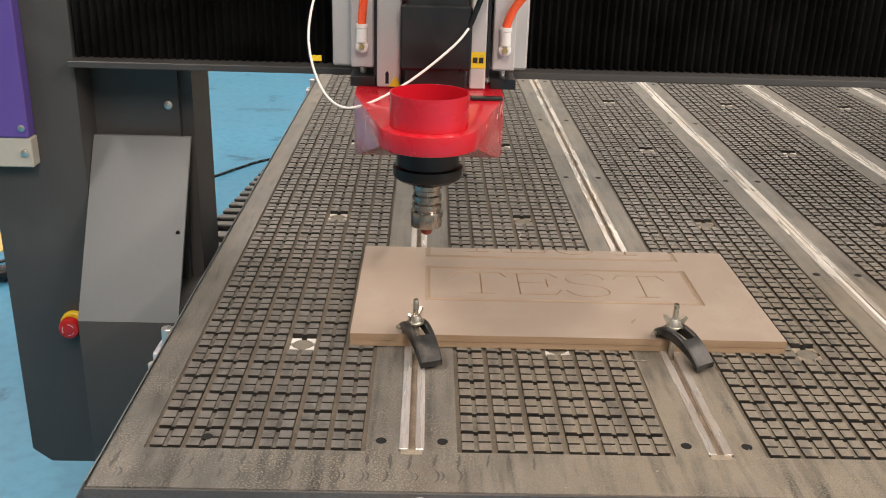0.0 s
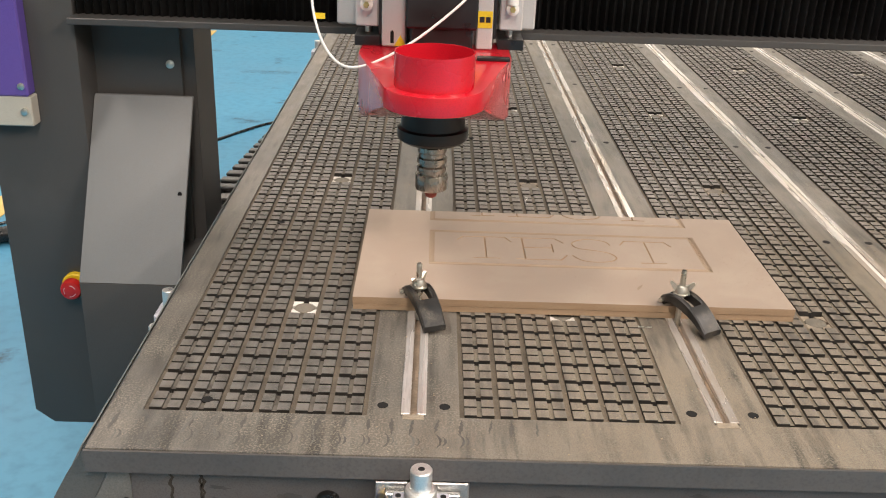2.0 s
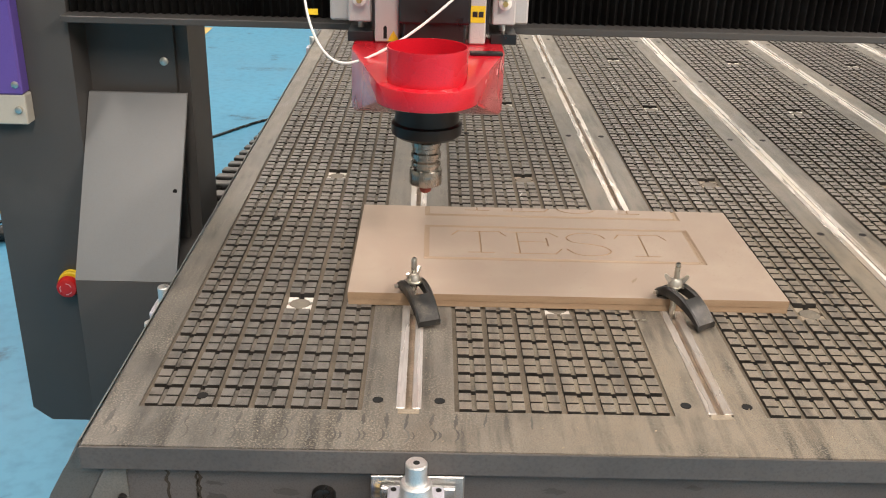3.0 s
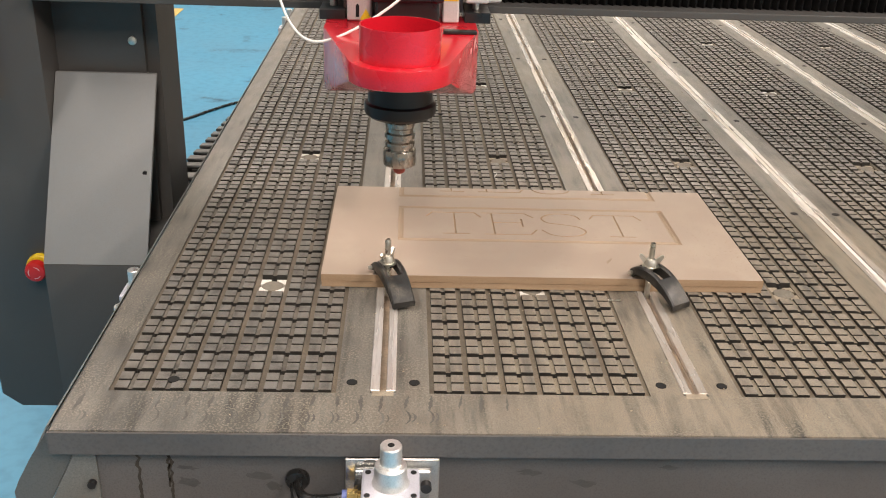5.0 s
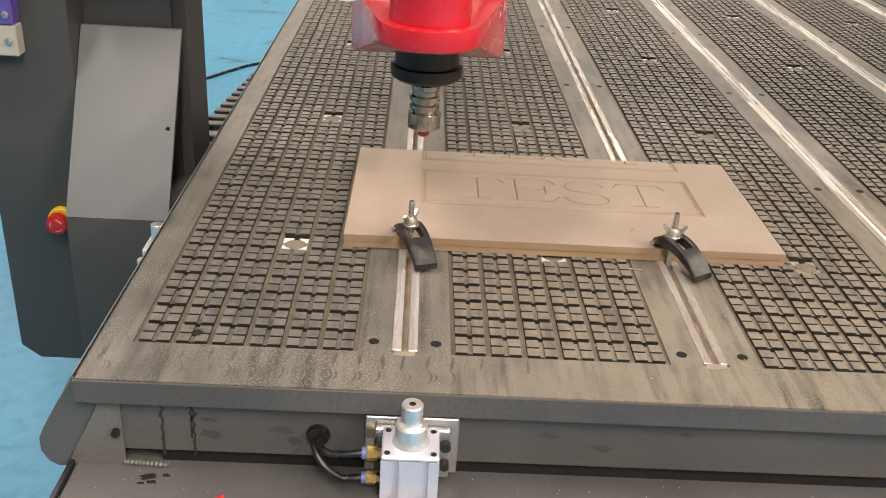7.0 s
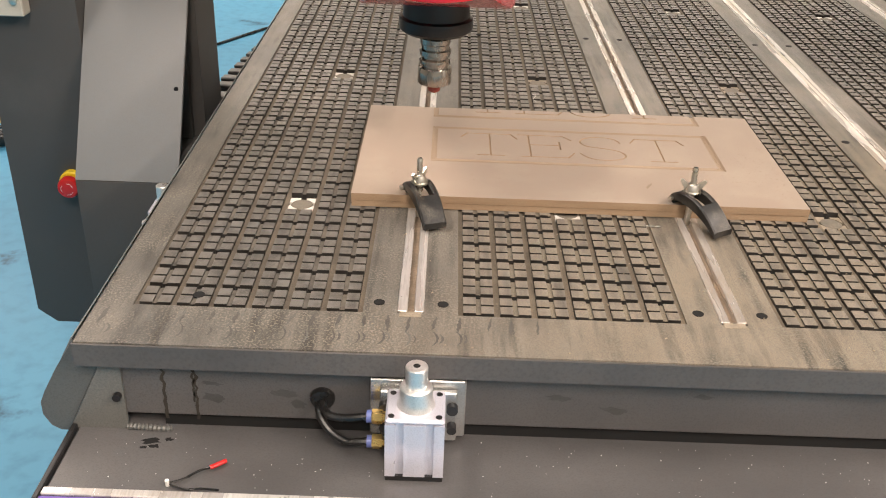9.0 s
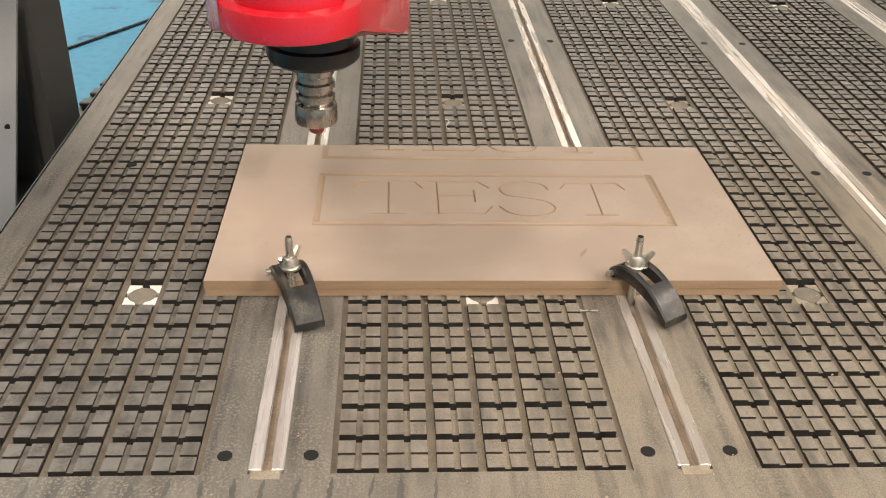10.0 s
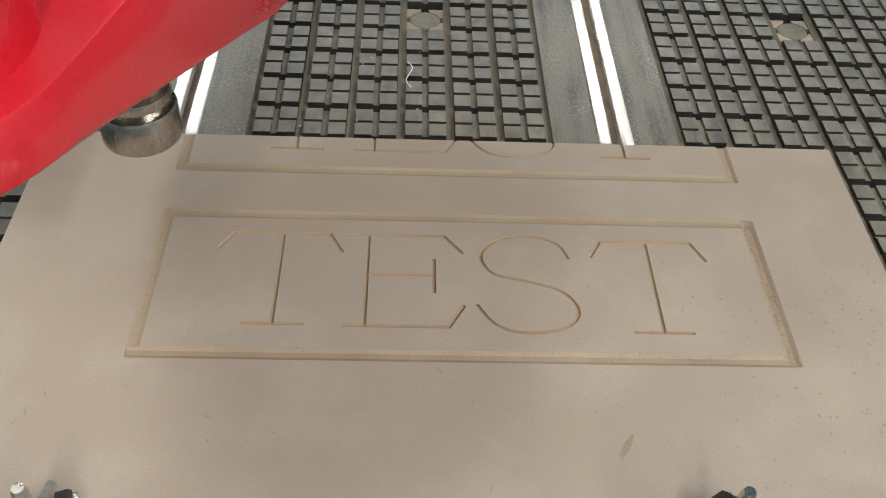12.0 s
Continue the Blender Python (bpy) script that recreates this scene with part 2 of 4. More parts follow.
M_BAG = material("white plastic bag", (0.66, 0.63, 0.62), (0.78, 0.76, 0.75), 0.3, scale=14, fine=90, bump=0.5, depth=0.01, dust=(0.6, 0.2, 0.18), dust_at=(0.58, 0.66), dust_scale=16)
M_PAPER = material("white paper label", (0.74, 0.74, 0.73), (0.8, 0.8, 0.79), 0.6, bump=0)
M_LABEL = material("grey printed label", (0.32, 0.31, 0.3), (0.36, 0.35, 0.34), 0.45, bump=0)
M_LIGHTBLUE = material("pale blue print", (0.25, 0.45, 0.55), (0.28, 0.5, 0.6), 0.5, bump=0)
M_GREEN = glowing("green indicator", (0.08, 0.9, 0.45), 2.2)
M_WIREBLUE = material("pale blue plastic ring", (0.14, 0.18, 0.45), (0.17, 0.22, 0.52), 0.4, bump=0)


# ---- mesh helpers ----
def bx(bm, x0, x1, y0, y1, z0, z1, bevel=0.0, seg=1):
    vs = [bm.verts.new((x, y, z)) for z in (z0, z1) for y in (y0, y1) for x in (x0, x1)]
    fs = [bm.faces.new([vs[i] for i in q]) for q in ((0, 2, 3, 1), (4, 5, 7, 6), (0, 1, 5, 4), (2, 6, 7, 3), (0, 4, 6, 2), (1, 3, 7, 5))]
    if bevel:
        es = list({e for f in fs for e in f.edges})
        bmesh.ops.bevel(bm, geom=es, offset=bevel, segments=seg, profile=0.5, affect="EDGES")
    return vs


def box(*a, **k):
    bm = bmesh.new()
    bx(bm, *a, **k)
    return bm


def lathe(bm, at, profile, axis="z", seg=24):
    """profile: (radius, height) pairs from bottom to top."""
    rings = []
    for r, hgt in profile:
        ring = []
        for i in range(seg):
            a = 2 * math.pi * i / seg
            p = (r * math.cos(a), r * math.sin(a), hgt)
            if axis == "y":
                p = (p[0], hgt, p[1])
            elif axis == "x":
                p = (hgt, p[0], p[1])
            ring.append(bm.verts.new((at[0] + p[0], at[1] + p[1], at[2] + p[2])))
        rings.append(ring)
    flip = axis == "y"
    for a, b in zip(rings, rings[1:]):
        for i in range(seg):
            q = [a[i], a[(i + 1) % seg], b[(i + 1) % seg], b[i]]
            bm.faces.new(q[::-1] if flip else q)
    for ring, rev in ((rings[0], True), (rings[-1], False)):
        bm.faces.new(ring[::-1] if rev != flip else ring)
    return bm


def turned(at, profile, axis="z", seg=24):
    return lathe(bmesh.new(), at, profile, axis, seg)


def smooth_line(pts, sub=8):
    pts = [Vector(p) for p in pts]
    out = []
    for i in range(len(pts) - 1):
        p0, p1, p2, p3 = pts[max(i - 1, 0)], pts[i], pts[i + 1], pts[min(i + 2, len(pts) - 1)]
        for k in range(sub):
            t = k / sub
            out.append(0.5 * ((2 * p1) + (p2 - p0) * t + (2 * p0 - 5 * p1 + 4 * p2 - p3) * t * t + (3 * p1 - p0 - 3 * p2 + p3) * t ** 3))
    return out + [pts[-1]]


def tube(pts, r, seg=10, sub=8, ripple=0.0):
    bm = bmesh.new()
    line = smooth_line(pts, sub)
    rings, up = [], Vector((0.12, 0.31, 1)).normalized()
    for i, p in enumerate(line):
        d = (line[min(i + 1, len(line) - 1)] - line[max(i - 1, 0)]).normalized()
        u = (up - d * up.dot(d)).normalized()
        v = d.cross(u)
        up = u
        rr = r * (1 + (ripple if i % 2 else -ripple))
        rings.append([bm.verts.new(p + rr * (math.cos(2 * math.pi * k / seg) * u + math.sin(2 * math.pi * k / seg) * v)) for k in range(seg)])
    for a, b in zip(rings, rings[1:]):
        for k in range(seg):
            bm.faces.new((a[k], a[(k + 1) % seg], b[(k + 1) % seg], b[k]))
    bm.faces.new(rings[0][::-1]), bm.faces.new(rings[-1])
    return bm


def prism(outline, axis, lo, hi):
    """A flat outline of pairs, extruded from lo to hi along the axis."""
    bm = bmesh.new()

    def place(a, b, c):
        return {"x": (c, a, b), "y": (a, c, b), "z": (a, b, c)}[axis]
    low = [bm.verts.new(place(a, b, lo)) for a, b in outline]
    top = [bm.verts.new(place(a, b, hi)) for a, b in outline]
    bm.faces.new(low), bm.faces.new(top)
    for i in range(len(outline)):
        j = (i + 1) % len(outline)
        bm.faces.new((low[i], low[j], top[j], top[i]))
    bmesh.ops.recalc_face_normals(bm, faces=bm.faces)
    return bm


def part(name, bm, mat, parent=None, label="", edge=0.0):
    me = bpy.data.meshes.new(name)
    if edge:
        es = [e for e in bm.edges if len(e.link_faces) == 2 and e.calc_face_angle(0) > 0.6]
        bmesh.ops.bevel(bm, geom=es, offset=edge, segments=2, profile=0.5, affect="EDGES")
    bmesh.ops.recalc_face_normals(bm, faces=bm.faces)
    bm.to_mesh(me)
    bm.free()
    me.materials.append(mat)
    me.shade_smooth()
    me.set_sharp_from_angle(angle=radians(32))
    ob = new(name, me)
    if parent:
        ob.parent = parent
        ob.matrix_parent_inverse = parent.matrix_basis.inverted()
    if label:
        tagged(ob, label)
    return ob


def thing(name, label, category, group="", kind="", at=(0, 0, 0)):
    ob = new(name)
    ob.empty_display_size = 0.05
    ob.matrix_basis = Matrix.Translation(at)
    return tagged(ob, label, category, group, kind)


def setting(name, bm, mat, label, category):
    return tagged(part(name, bm, mat), label, category, "", "structure")


# ---- hall ----
setting("floor", box(-7, 8, -8, 6.75, -0.2, 0), M_FLOOR, "glossy blue epoxy workshop floor with scuffs and stains", "floor")
setting("wall_north", box(-7, 8, 6.6, 6.75, 0.0, 4.6), M_WALL, "beige plastered wall of the hall", "wall")
setting("wall_south", box(-7, 8, -8.15, -8, 0.0, 4.6), M_WALL, "beige plastered wall of the hall", "wall")
setting("wall_west", box(-7.15, -7, -8, 6.75, 0.0, 4.6), M_WALL, "beige plastered wall of the hall", "wall")
setting("wall_east", box(8, 8.15, -8, 6.75, 0.0, 4.6), M_WALL, "beige plastered wall of the hall", "wall")
setting("ceiling", box(-7.15, 8.15, -8.15, 6.75, 4.6, 4.75), M_CEIL, "plain white hall ceiling", "ceiling")
setting("floor_marking", box(-1.72, -1.63, 1.2, 6.3, 0.0, 0.004), M_LINE, "worn yellow line painted on the blue floor", "floor marking")
setting("wall_base_panel", box(-6.8, -3.25, 6.5, 6.6, 0.0, 0.42, bevel=0.01), M_PAPER, "low white panel along the foot of the wall", "wall panel")

# ---- machine bed ----
P, PITCH, ROWS = 0.35, 0.0405, 76
BX0, BX1, BY0, BY1, TOP = -0.337, 1.735, -0.095, 3.13, 0.80
PY0, PY1 = -0.021, -0.021 + ROWS * PITCH
TRACKS = [i * P for i in range(5)]
PANELS = [(i - 0.5) * P for i in range(6)]
HALF = 0.1235

bed = thing("machine_bed", "grey slotted vacuum bed of a machining router, dusty with wood powder", "machine bed")
# dark filler that deepens the shade in the gaps between pad rows
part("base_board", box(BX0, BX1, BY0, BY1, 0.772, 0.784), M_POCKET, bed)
for px in PANELS:
    for c in range(7):
        gx = px + (c - 3) * PITCH
        part("groove_floor", box(gx - 0.0034, gx + 0.0034, PY0 + 0.001, PY1 - 0.001, 0.784, 0.7974), M_GROOVE, bed, "dust-filled groove")
part("front_border", box(BX0, BX1, BY0, PY0, 0.784, TOP), M_BED, bed, "grey phenolic border with milling marks")
part("rear_border", box(BX0, BX1, PY1, BY1, 0.784, TOP), M_BED, bed)
part("side_border", box(BX0, PANELS[0] - HALF, PY0, PY1, 0.784, TOP), M_BED, bed)
part("side_border", box(PANELS[-1] + HALF, BX1, PY0, PY1, 0.784, TOP), M_BED, bed)
for tx in TRACKS:
    for a, b in ((tx - P / 2 + HALF, tx - 0.0145), (tx + 0.0145, tx + P / 2 - HALF)):
        part("bed_strip", box(a, b, PY0, PY1, 0.784, TOP), M_BED, bed, "flat grey phenolic strip")
part("side_rail", box(-0.346, BX0 - 0.0005, -0.080, BY1, 0.715, 0.7905, bevel=0.0015), M_SIDERAIL, bed, "light grey aluminium rail along the bed")
part("bed_edge", box(BX0 - 0.002, BX1 + 0.002, BY0 - 0.003, BY0 - 0.0002, 0.772, 0.7985), M_BEDSIDE, bed, "smooth grey front edge")

for i, tx in enumerate(TRACKS):
    bm = bmesh.new()
    for s in (-1, 1):
        a, b = sorted((tx + s * 0.0038, tx + s * 0.0143))
        bx(bm, a, b, PY0 + 0.004, PY1 - 0.004, 0.784, TOP + 0.0012, bevel=0.0008)
    part("slot_rail", bm, M_ALU, bed, "worn aluminium T-slot rail")
    part("slot_end", box(tx - 0.0118, tx + 0.0118, PY0 - 0.0060, PY0 + 0.0038, 0.7985, TOP + 0.0004), M_PORTDUST, bed, "pale end of the slot")
    part("slot_floor", box(tx - 0.0038, tx + 0.0038, PY0 + 0.004, PY1 - 0.004, 0.7842, 0.7935 if i < 2 else 0.7994), M_ALUSLOT if i < 2 else M_PORT, bed)

hole = None
for tx in TRACKS:
    for k in range(6):
        for s in (-1, 1):
            at = (tx + s * 0.035, k * 13 * PITCH, TOP + 0.0004)
            if hole is None:
                hole = part("bolt_hole", turned((0, 0, 0), [(0.0062, -0.0002), (0.0062, 0.0002)], seg=16), M_HOLE)
                hole.matrix_basis = Matrix.Translation(at)
                hole.parent = bed
            else:
                o = new("bolt_hole", hole.data)
                o.matrix_basis = Matrix.Translation(at)
                o.parent = bed

# steel frame and front of the machine
part("front_beam", box(-0.300, 1.70, -0.083, 0.10, 0.701, 0.772, bevel=0.002), M_STEELBEAM, bed, "scuffed grey painted steel beam")
part("side_beam", box(-0.300, -0.20, 0.10, 3.1, 0.694, 0.772, bevel=0.002), M_STEELBEAM, bed)
part("side_beam", box(1.60, 1.70, 0.10, 3.1, 0.694, 0.772, bevel=0.002), M_STEELBEAM, bed)
# black filler: the shade of the gap under the beam, put in as colour
part("gap_strip", box(-0.26, 1.69, -0.077, 0.08, 0.684, 0.701), M_HOLE, bed, "black strip standing in for shade in the gap")
part("ledge", box(-0.352, 1.72, -0.192, -0.02, 0.60, 0.684, bevel=0.003), M_STEELBEAM, bed, "grey sheet steel ledge with dust and chips")
part("ledge_trim", box(-0.358, -0.352, -0.20, -0.02, 0.60, 0.688, bevel=0.001), M_BLACK, bed)
part("front_trim", box(-0.358, 1.72, -0.200, -0.192, 0.40, 0.686, bevel=0.002), M_PURPLE, bed, "purple painted front panel")
part("trim_lip", box(-0.352, 1.72, -0.192, -0.182, 0.684, 0.6875, bevel=0.001), M_ALU, bed, "bright worn metal lip")
part("machine_base", box(-0.30, 1.70, -0.15, 3.05, 0.0, 0.60), M_DARK, bed, "dark machine base")
# folded side skirt with its rounded front end
prof = [(-0.3465, 0.793), (-0.364, 0.759), (-0.381, 0.729), (-0.388, 0.713), (-0.388, 0.697), (-0.381, 0.685), (-0.372, 0.679)]
prof += [(x + 0.003, z + 0.002) for x, z in prof[::-1]]
part("side_skirt", prism(prof, "y", -0.078, 3.1), M_SKIRT, bed, "pale grey folded sheet skirt with a rounded lower edge")
# the end curves away from the light; that shading is in its dark grey
part("skirt_end", prism([(-0.3400, 0.797), (-0.3375, 0.7715), (-0.3165, 0.7715), (-0.3625, 0.677), (-0.371, 0.677), (-0.381, 0.683), (-0.388, 0.697), (-0.388, 0.713), (-0.381, 0.729), (-0.3645, 0.759)], "y", -0.0845, -0.0815),
     M_SHADEDSHEET, bed, "rounded end of the skirt, its shading painted dark grey")
part("end_plate", prism([(-0.3160, 0.7715), (-0.297, 0.7715), (-0.297, 0.690), (-0.305, 0.677), (-0.3620, 0.677)], "y", -0.0870, -0.0835), M_GUSSET, bed, "grey gusset plate flecked with chips")
part("cap_screw", turned((-0.3035, -0.0870, 0.728), [(0.0045, -0.006), (0.0045, 0.0)], "y", 14), M_BLACK, bed, "black socket screw")

for sx, w, z0 in ((-0.255, 0.003, 0.697), (-0.224, 0.002, 0.72), (-0.2215, 0.003, 0.697)):
    bm = bmesh.new()
    n = 16
    wob = [sx + 0.0022 * math.sin(1.9 * i + 40 * sx) * i / n + random.uniform(-0.0007, 0.0007) for i in range(n + 1)]
    left = [bm.verts.new((wob[i] - w * random.uniform(0.35, 0.75), -0.0836, z0 + (0.771 - z0) * i / n)) for i in range(n + 1)]
    right = [bm.verts.new((wob[i] + w * random.uniform(0.35, 0.75), -0.0836, z0 + (0.771 - z0) * i / n)) for i in range(n + 1)]
    for i in range(n):
        bm.faces.new((left[i], right[i], right[i + 1], left[i + 1]))
    part("drip_stain", bm, M_POCKET, bed, "dark dried drip")

random.seed(21)
for gx, gy, gr in ((-0.268, -0.106, 0.010), (-0.262, -0.114, 0.006), (-0.250, -0.103, 0.005), (-0.274, -0.117, 0.004)):
    bm = bmesh.new()
    bm.faces.new([bm.verts.new((gx + gr * random.uniform(0.5, 1.3) * math.cos(i * math.pi / 7), gy + 0.6 * gr * random.uniform(0.5, 1.3) * math.sin(i * math.pi / 7), 0.6843)) for i in range(14)])
    part("grease_stain", bm, M_HOLE, bed, "black grease smear")
bm = tube([(-0.298, -0.0855, 0.686), (-0.288, -0.088, 0.688), (-0.276, -0.087, 0.6865), (-0.262, -0.0885, 0.687), (-0.250, -0.087, 0.686)], 0.0032, 8, 6, 0.2)
part("weld_bead", bm, M_GUSSET, bed, "rough weld bead")

# suction ports: a white plate with a dusty disc in place of one pad
PORTS = [(0.232 + 0.0115 + k * 13 * PITCH) for k in range(6)]
port_rows = {round((y - PY0) / PITCH - 0.5) for y in PORTS}
port_body = None


def port_mesh():
    bm = bmesh.new()
    for s in (-1, 1):
        for t in (-1, 1):
            a = [(s * 0.0192, t * 0.0165), (s * 0.0175, t * 0.0182), (s * 0.0035, t * 0.0182), (s * 0.0048, t * 0.0138), (s * 0.0105, t * 0.0100), (s * 0.0142, t * 0.0045), (s * 0.0192, t * 0.0035)]
            lo = [bm.verts.new((x, y, -0.012)) for x, y in a]
            hi = [bm.verts.new((x, y, 0.0)) for x, y in a]
            bm.faces.new(hi)
            for i in range(7):
                j = (i + 1) % 7
                bm.faces.new((lo[i], lo[j], hi[j], hi[i]))
    return bm


for k in sorted(port_rows):
    for px in PANELS:
        at = Matrix.Translation((px + 0.5 * PITCH, PY0 + (k + 0.5) * PITCH, TOP - 0.0035))
        if port_body is None:
            port_body = part("suction_port", port_mesh(), M_PORT)
            port_disc = part("port_disc", turned((0, 0, 0), [(0.0145, -0.012), (0.0145, -0.0010), (0.0135, 0.0)], seg=20), M_DISC)
            port_body.matrix_basis, port_body.parent = at, bed
            port_disc.parent = port_body
        else:
            for src, nm in ((port_body, "suction_port"), (port_disc, "port_disc")):
                o = new(nm, src.data)
                if nm == "port_disc":
                    o.parent = last_port
                else:
                    o.matrix_basis, o.parent, last_port = at, bed, o
                if nm == "suction_port" and (0.5 < at.translation.y < 1.0 and px > 0 or at.translation.y < 0.5 and px > 0.4):
                    o.material_slots[0].link = "OBJECT"
                    o.material_slots[0].material = M_PORTDUST


# pads: a square block with a shallow cross cut into its top
def pad_geometry():
    v, f = [], []
    r, ry, c, k, h0, h1 = 0.0173, 0.0171, 0.0022, 0.0010, 0.0152, 0.0174

    def blk(x0, x1, y0, y1, z0, z1, top=True):
        n = len(v)
        e = 0.0006
        v.extend([(x0, y0, z0), (x1, y0, z0), (x1, y1, z0), (x0, y1, z0), (x0 + e, y0 + e, z1), (x1 - e, y0 + e, z1), (x1 - e, y1 - e, z1), (x0 + e, y1 - e, z1)])
        f.extend([(n + 4, n + 5, n + 6, n + 7)] + [(n + i, n + (i + 1) % 4, n + 4 + (i + 1) % 4, n + 4 + i) for i in range(4)])
    blk(-r + 0.0004, r - 0.0004, -ry + 0.0004, ry - 0.0004, 0.0, h0)
    for a, b in ((-r, -c), (c, r)):
        for d, e in ((-ry, -k), (k, ry)):
            blk(a, b, d, e, 0.0, h1)
    return v, f


PV, PF = pad_geometry()
pad_me = bpy.data.meshes.new("pad")
pad_me.from_pydata(PV, [], PF)
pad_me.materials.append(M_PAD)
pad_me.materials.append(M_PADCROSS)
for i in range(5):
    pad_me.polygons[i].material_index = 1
rest_v, rest_f = [], []
for pi, px in enumerate(PANELS):
    for row in range(ROWS):
        for cidx in range(6):
            if row in port_rows and cidx == 3:
                continue
            cx, cy = px + (cidx - 2.5) * PITCH, PY0 + (row + 0.5) * PITCH
            jx, jy = random.uniform(-0.0004, 0.0004), random.uniform(-0.0004, 0.0004)
            dz = random.uniform(-0.0003, 0.0003)
            if pi < 3 and (row < 7 or 14 <= row < 23):
                o = new("pad", pad_me)
                o.matrix_basis = Matrix.Translation((cx + jx, cy + jy, 0.784 + dz))
                o.parent = bed
            else:
                n0 = len(rest_v)
                rest_v.extend((x + cx + jx, y + cy + jy, z + 0.784 + dz) for x, y, z in PV)
                rest_f.extend(tuple(i + n0 for i in q) for q in PF)
rest_me = bpy.data.meshes.new("pad_field")
rest_me.from_pydata(rest_v, [], rest_f)
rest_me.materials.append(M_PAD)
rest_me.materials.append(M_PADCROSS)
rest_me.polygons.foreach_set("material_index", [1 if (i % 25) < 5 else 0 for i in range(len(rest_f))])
rest = new("pad_field", rest_me)
rest.parent = bed
rest["kind"] = "stuff"
for hx, hy in ((-0.2325, 0.0), (-0.2325, 0.537), (0.095, 1.05)):
    part("pad_hole", turned((hx, hy, 0.8016), [(0.0065, -0.001), (0.0065, 0.0003)], seg=14), M_HOLE, bed)

# milled arcs (some in painted sheen), dark residue and pale drips on the front border
M_POWDERSHEEN = material("pale powder and painted sheen", (0.12, 0.115, 0.105), (0.17, 0.162, 0.148), 0.7, scale=60, fine=700, bump=0.1)
M_RESIDUE = material("dark sticky residue", (0.072, 0.069, 0.062), (0.108, 0.102, 0.092), 0.42, scale=90, fine=700, bump=0.3)
random.seed(31)


def ragged_strip(name, line, wid, mat, z, label=""):
    """A flat ragged streak along a line of pairs, widest in its middle."""
    bm = bmesh.new()
    rings = []
    for k, (x, y) in enumerate(line):
        p, q = line[max(k - 1, 0)], line[min(k + 1, len(line) - 1)]
        d = Vector((q[0] - p[0], q[1] - p[1])).normalized()
        w = wid * (0.22 + math.sin(math.pi * k / (len(line) - 1)))
        rings.append([bm.verts.new((x - d.y * w * u * random.uniform(0.55, 1.25), y + d.x * w * u * random.uniform(0.55, 1.25), z)) for u in (-1, 1)])
    for p, q in zip(rings, rings[1:]):
        bm.faces.new((p[0], p[1], q[1], q[0]))
    return part(name, bm, mat, bed, label)


for i in range(15):
    ax, ay = -0.322 + 0.0262 * i + random.uniform(-0.002, 0.002), -0.068 + random.uniform(-0.002, 0.002)
    for k, rad in enumerate((0.0095, 0.0060)):
        a0, a1 = random.uniform(-80, -60), random.uniform(50, 85)
        arc = [(ax + k * 0.009 + rad * math.cos(math.radians(a)), ay + 1.5 * rad * math.sin(math.radians(a))) for a in [a0 + (a1 - a0) * j / 10 for j in range(11)]]
        # about every fourth arc is pale: its sheen is put into the colour
        ragged_strip("milling_mark", arc, random.uniform(0.0007, 0.0013), M_RESIDUE if (i + k) % 4 else M_POWDERSHEEN, TOP + 0.0003 + 0.0001 * k, "arc left by a cutter, mostly dark, some with painted pale sheen")
for i in range(18):
    ax, top = -0.318 + 0.0268 * i + random.uniform(-0.004, 0.004), random.uniform(-0.024, -0.028)
    if random.random() < 0.12:
        continue
    length, lean = random.uniform(0.020, 0.034), random.uniform(-0.006, 0.001)
    ragged_strip("residue_streak", [(ax + lean * j / 9 + random.uniform(-0.0006, 0.0006), top - length * j / 9) for j in range(10)], random.uniform(0.0012, 0.0024) ,
                 M_RESIDUE, TOP + 0.0002, "dark streak of residue")
for ax, ln_ in ((-0.268, 0.036), (-0.238, 0.05), (-0.213, 0.04), (-0.12, 0.03)):
    ragged_strip("powder_streak", [(ax - 0.010 * k / 8 + random.uniform(-0.0006, 0.0006), PY0 - 0.002 - ln_ * k / 8) for k in range(9)], 0.0015, M_POWDERSHEEN, TOP + 0.0006, "pale streak of powder")
# smudges on the front beam
for sx, sz, w, h in ((-0.205, 0.745, 0.011, 0.003), (-0.203, 0.727, 0.013, 0.006), (-0.128, 0.735, 0.013, 0.005), (-0.114, 0.722, 0.008, 0.006), (0.16, 0.742, 0.012, 0.004), (0.22, 0.728, 0.016, 0.005), (0.31, 0.750, 0.010, 0.003)):
    bm = bmesh.new()
    bm.faces.new([bm.verts.new((sx + w * random.uniform(0.55, 1.25) * math.cos(i * math.pi / 8) - 0.3 * w * math.sin(i * math.pi / 8), -0.0834, sz + h * random.uniform(0.55, 1.25) * math.sin(i * math.pi / 8))) for i in range(16)])
    part("beam_smudge", bm, M_STEELSMUDGE, bed, "darker smudge on the paint")
# thin pale bars paint the highlight on the beam's upper edge
for x0, x1, z in ((-0.10, -0.045, 0.7695), (0.17, 0.205, 0.7692), (0.36, 0.39, 0.7690)):
    part("paint_scratch", box(x0, x1, -0.0838, -0.0832, z, z + 0.0008), M_SIDERAIL, bed, "bright line painted as a highlight along the beam top")

# ---- fibreboard with engraving ----
BOARD = (-0.089, 0.510, 0.233, 0.562)
board = thing("workpiece_board", "tan fibreboard engraved with a word and frames, clamped to bed", "board", at=(BOARD[0], BOARD[2], 0.801))
part("lower_layer", box(BOARD[0] + 0.0006, BOARD[1] - 0.0006, BOARD[2] + 0.0006, BOARD[3] - 0.0006, 0.8012, 0.8095), M_MDFCUT, board, "brown cut lower half")

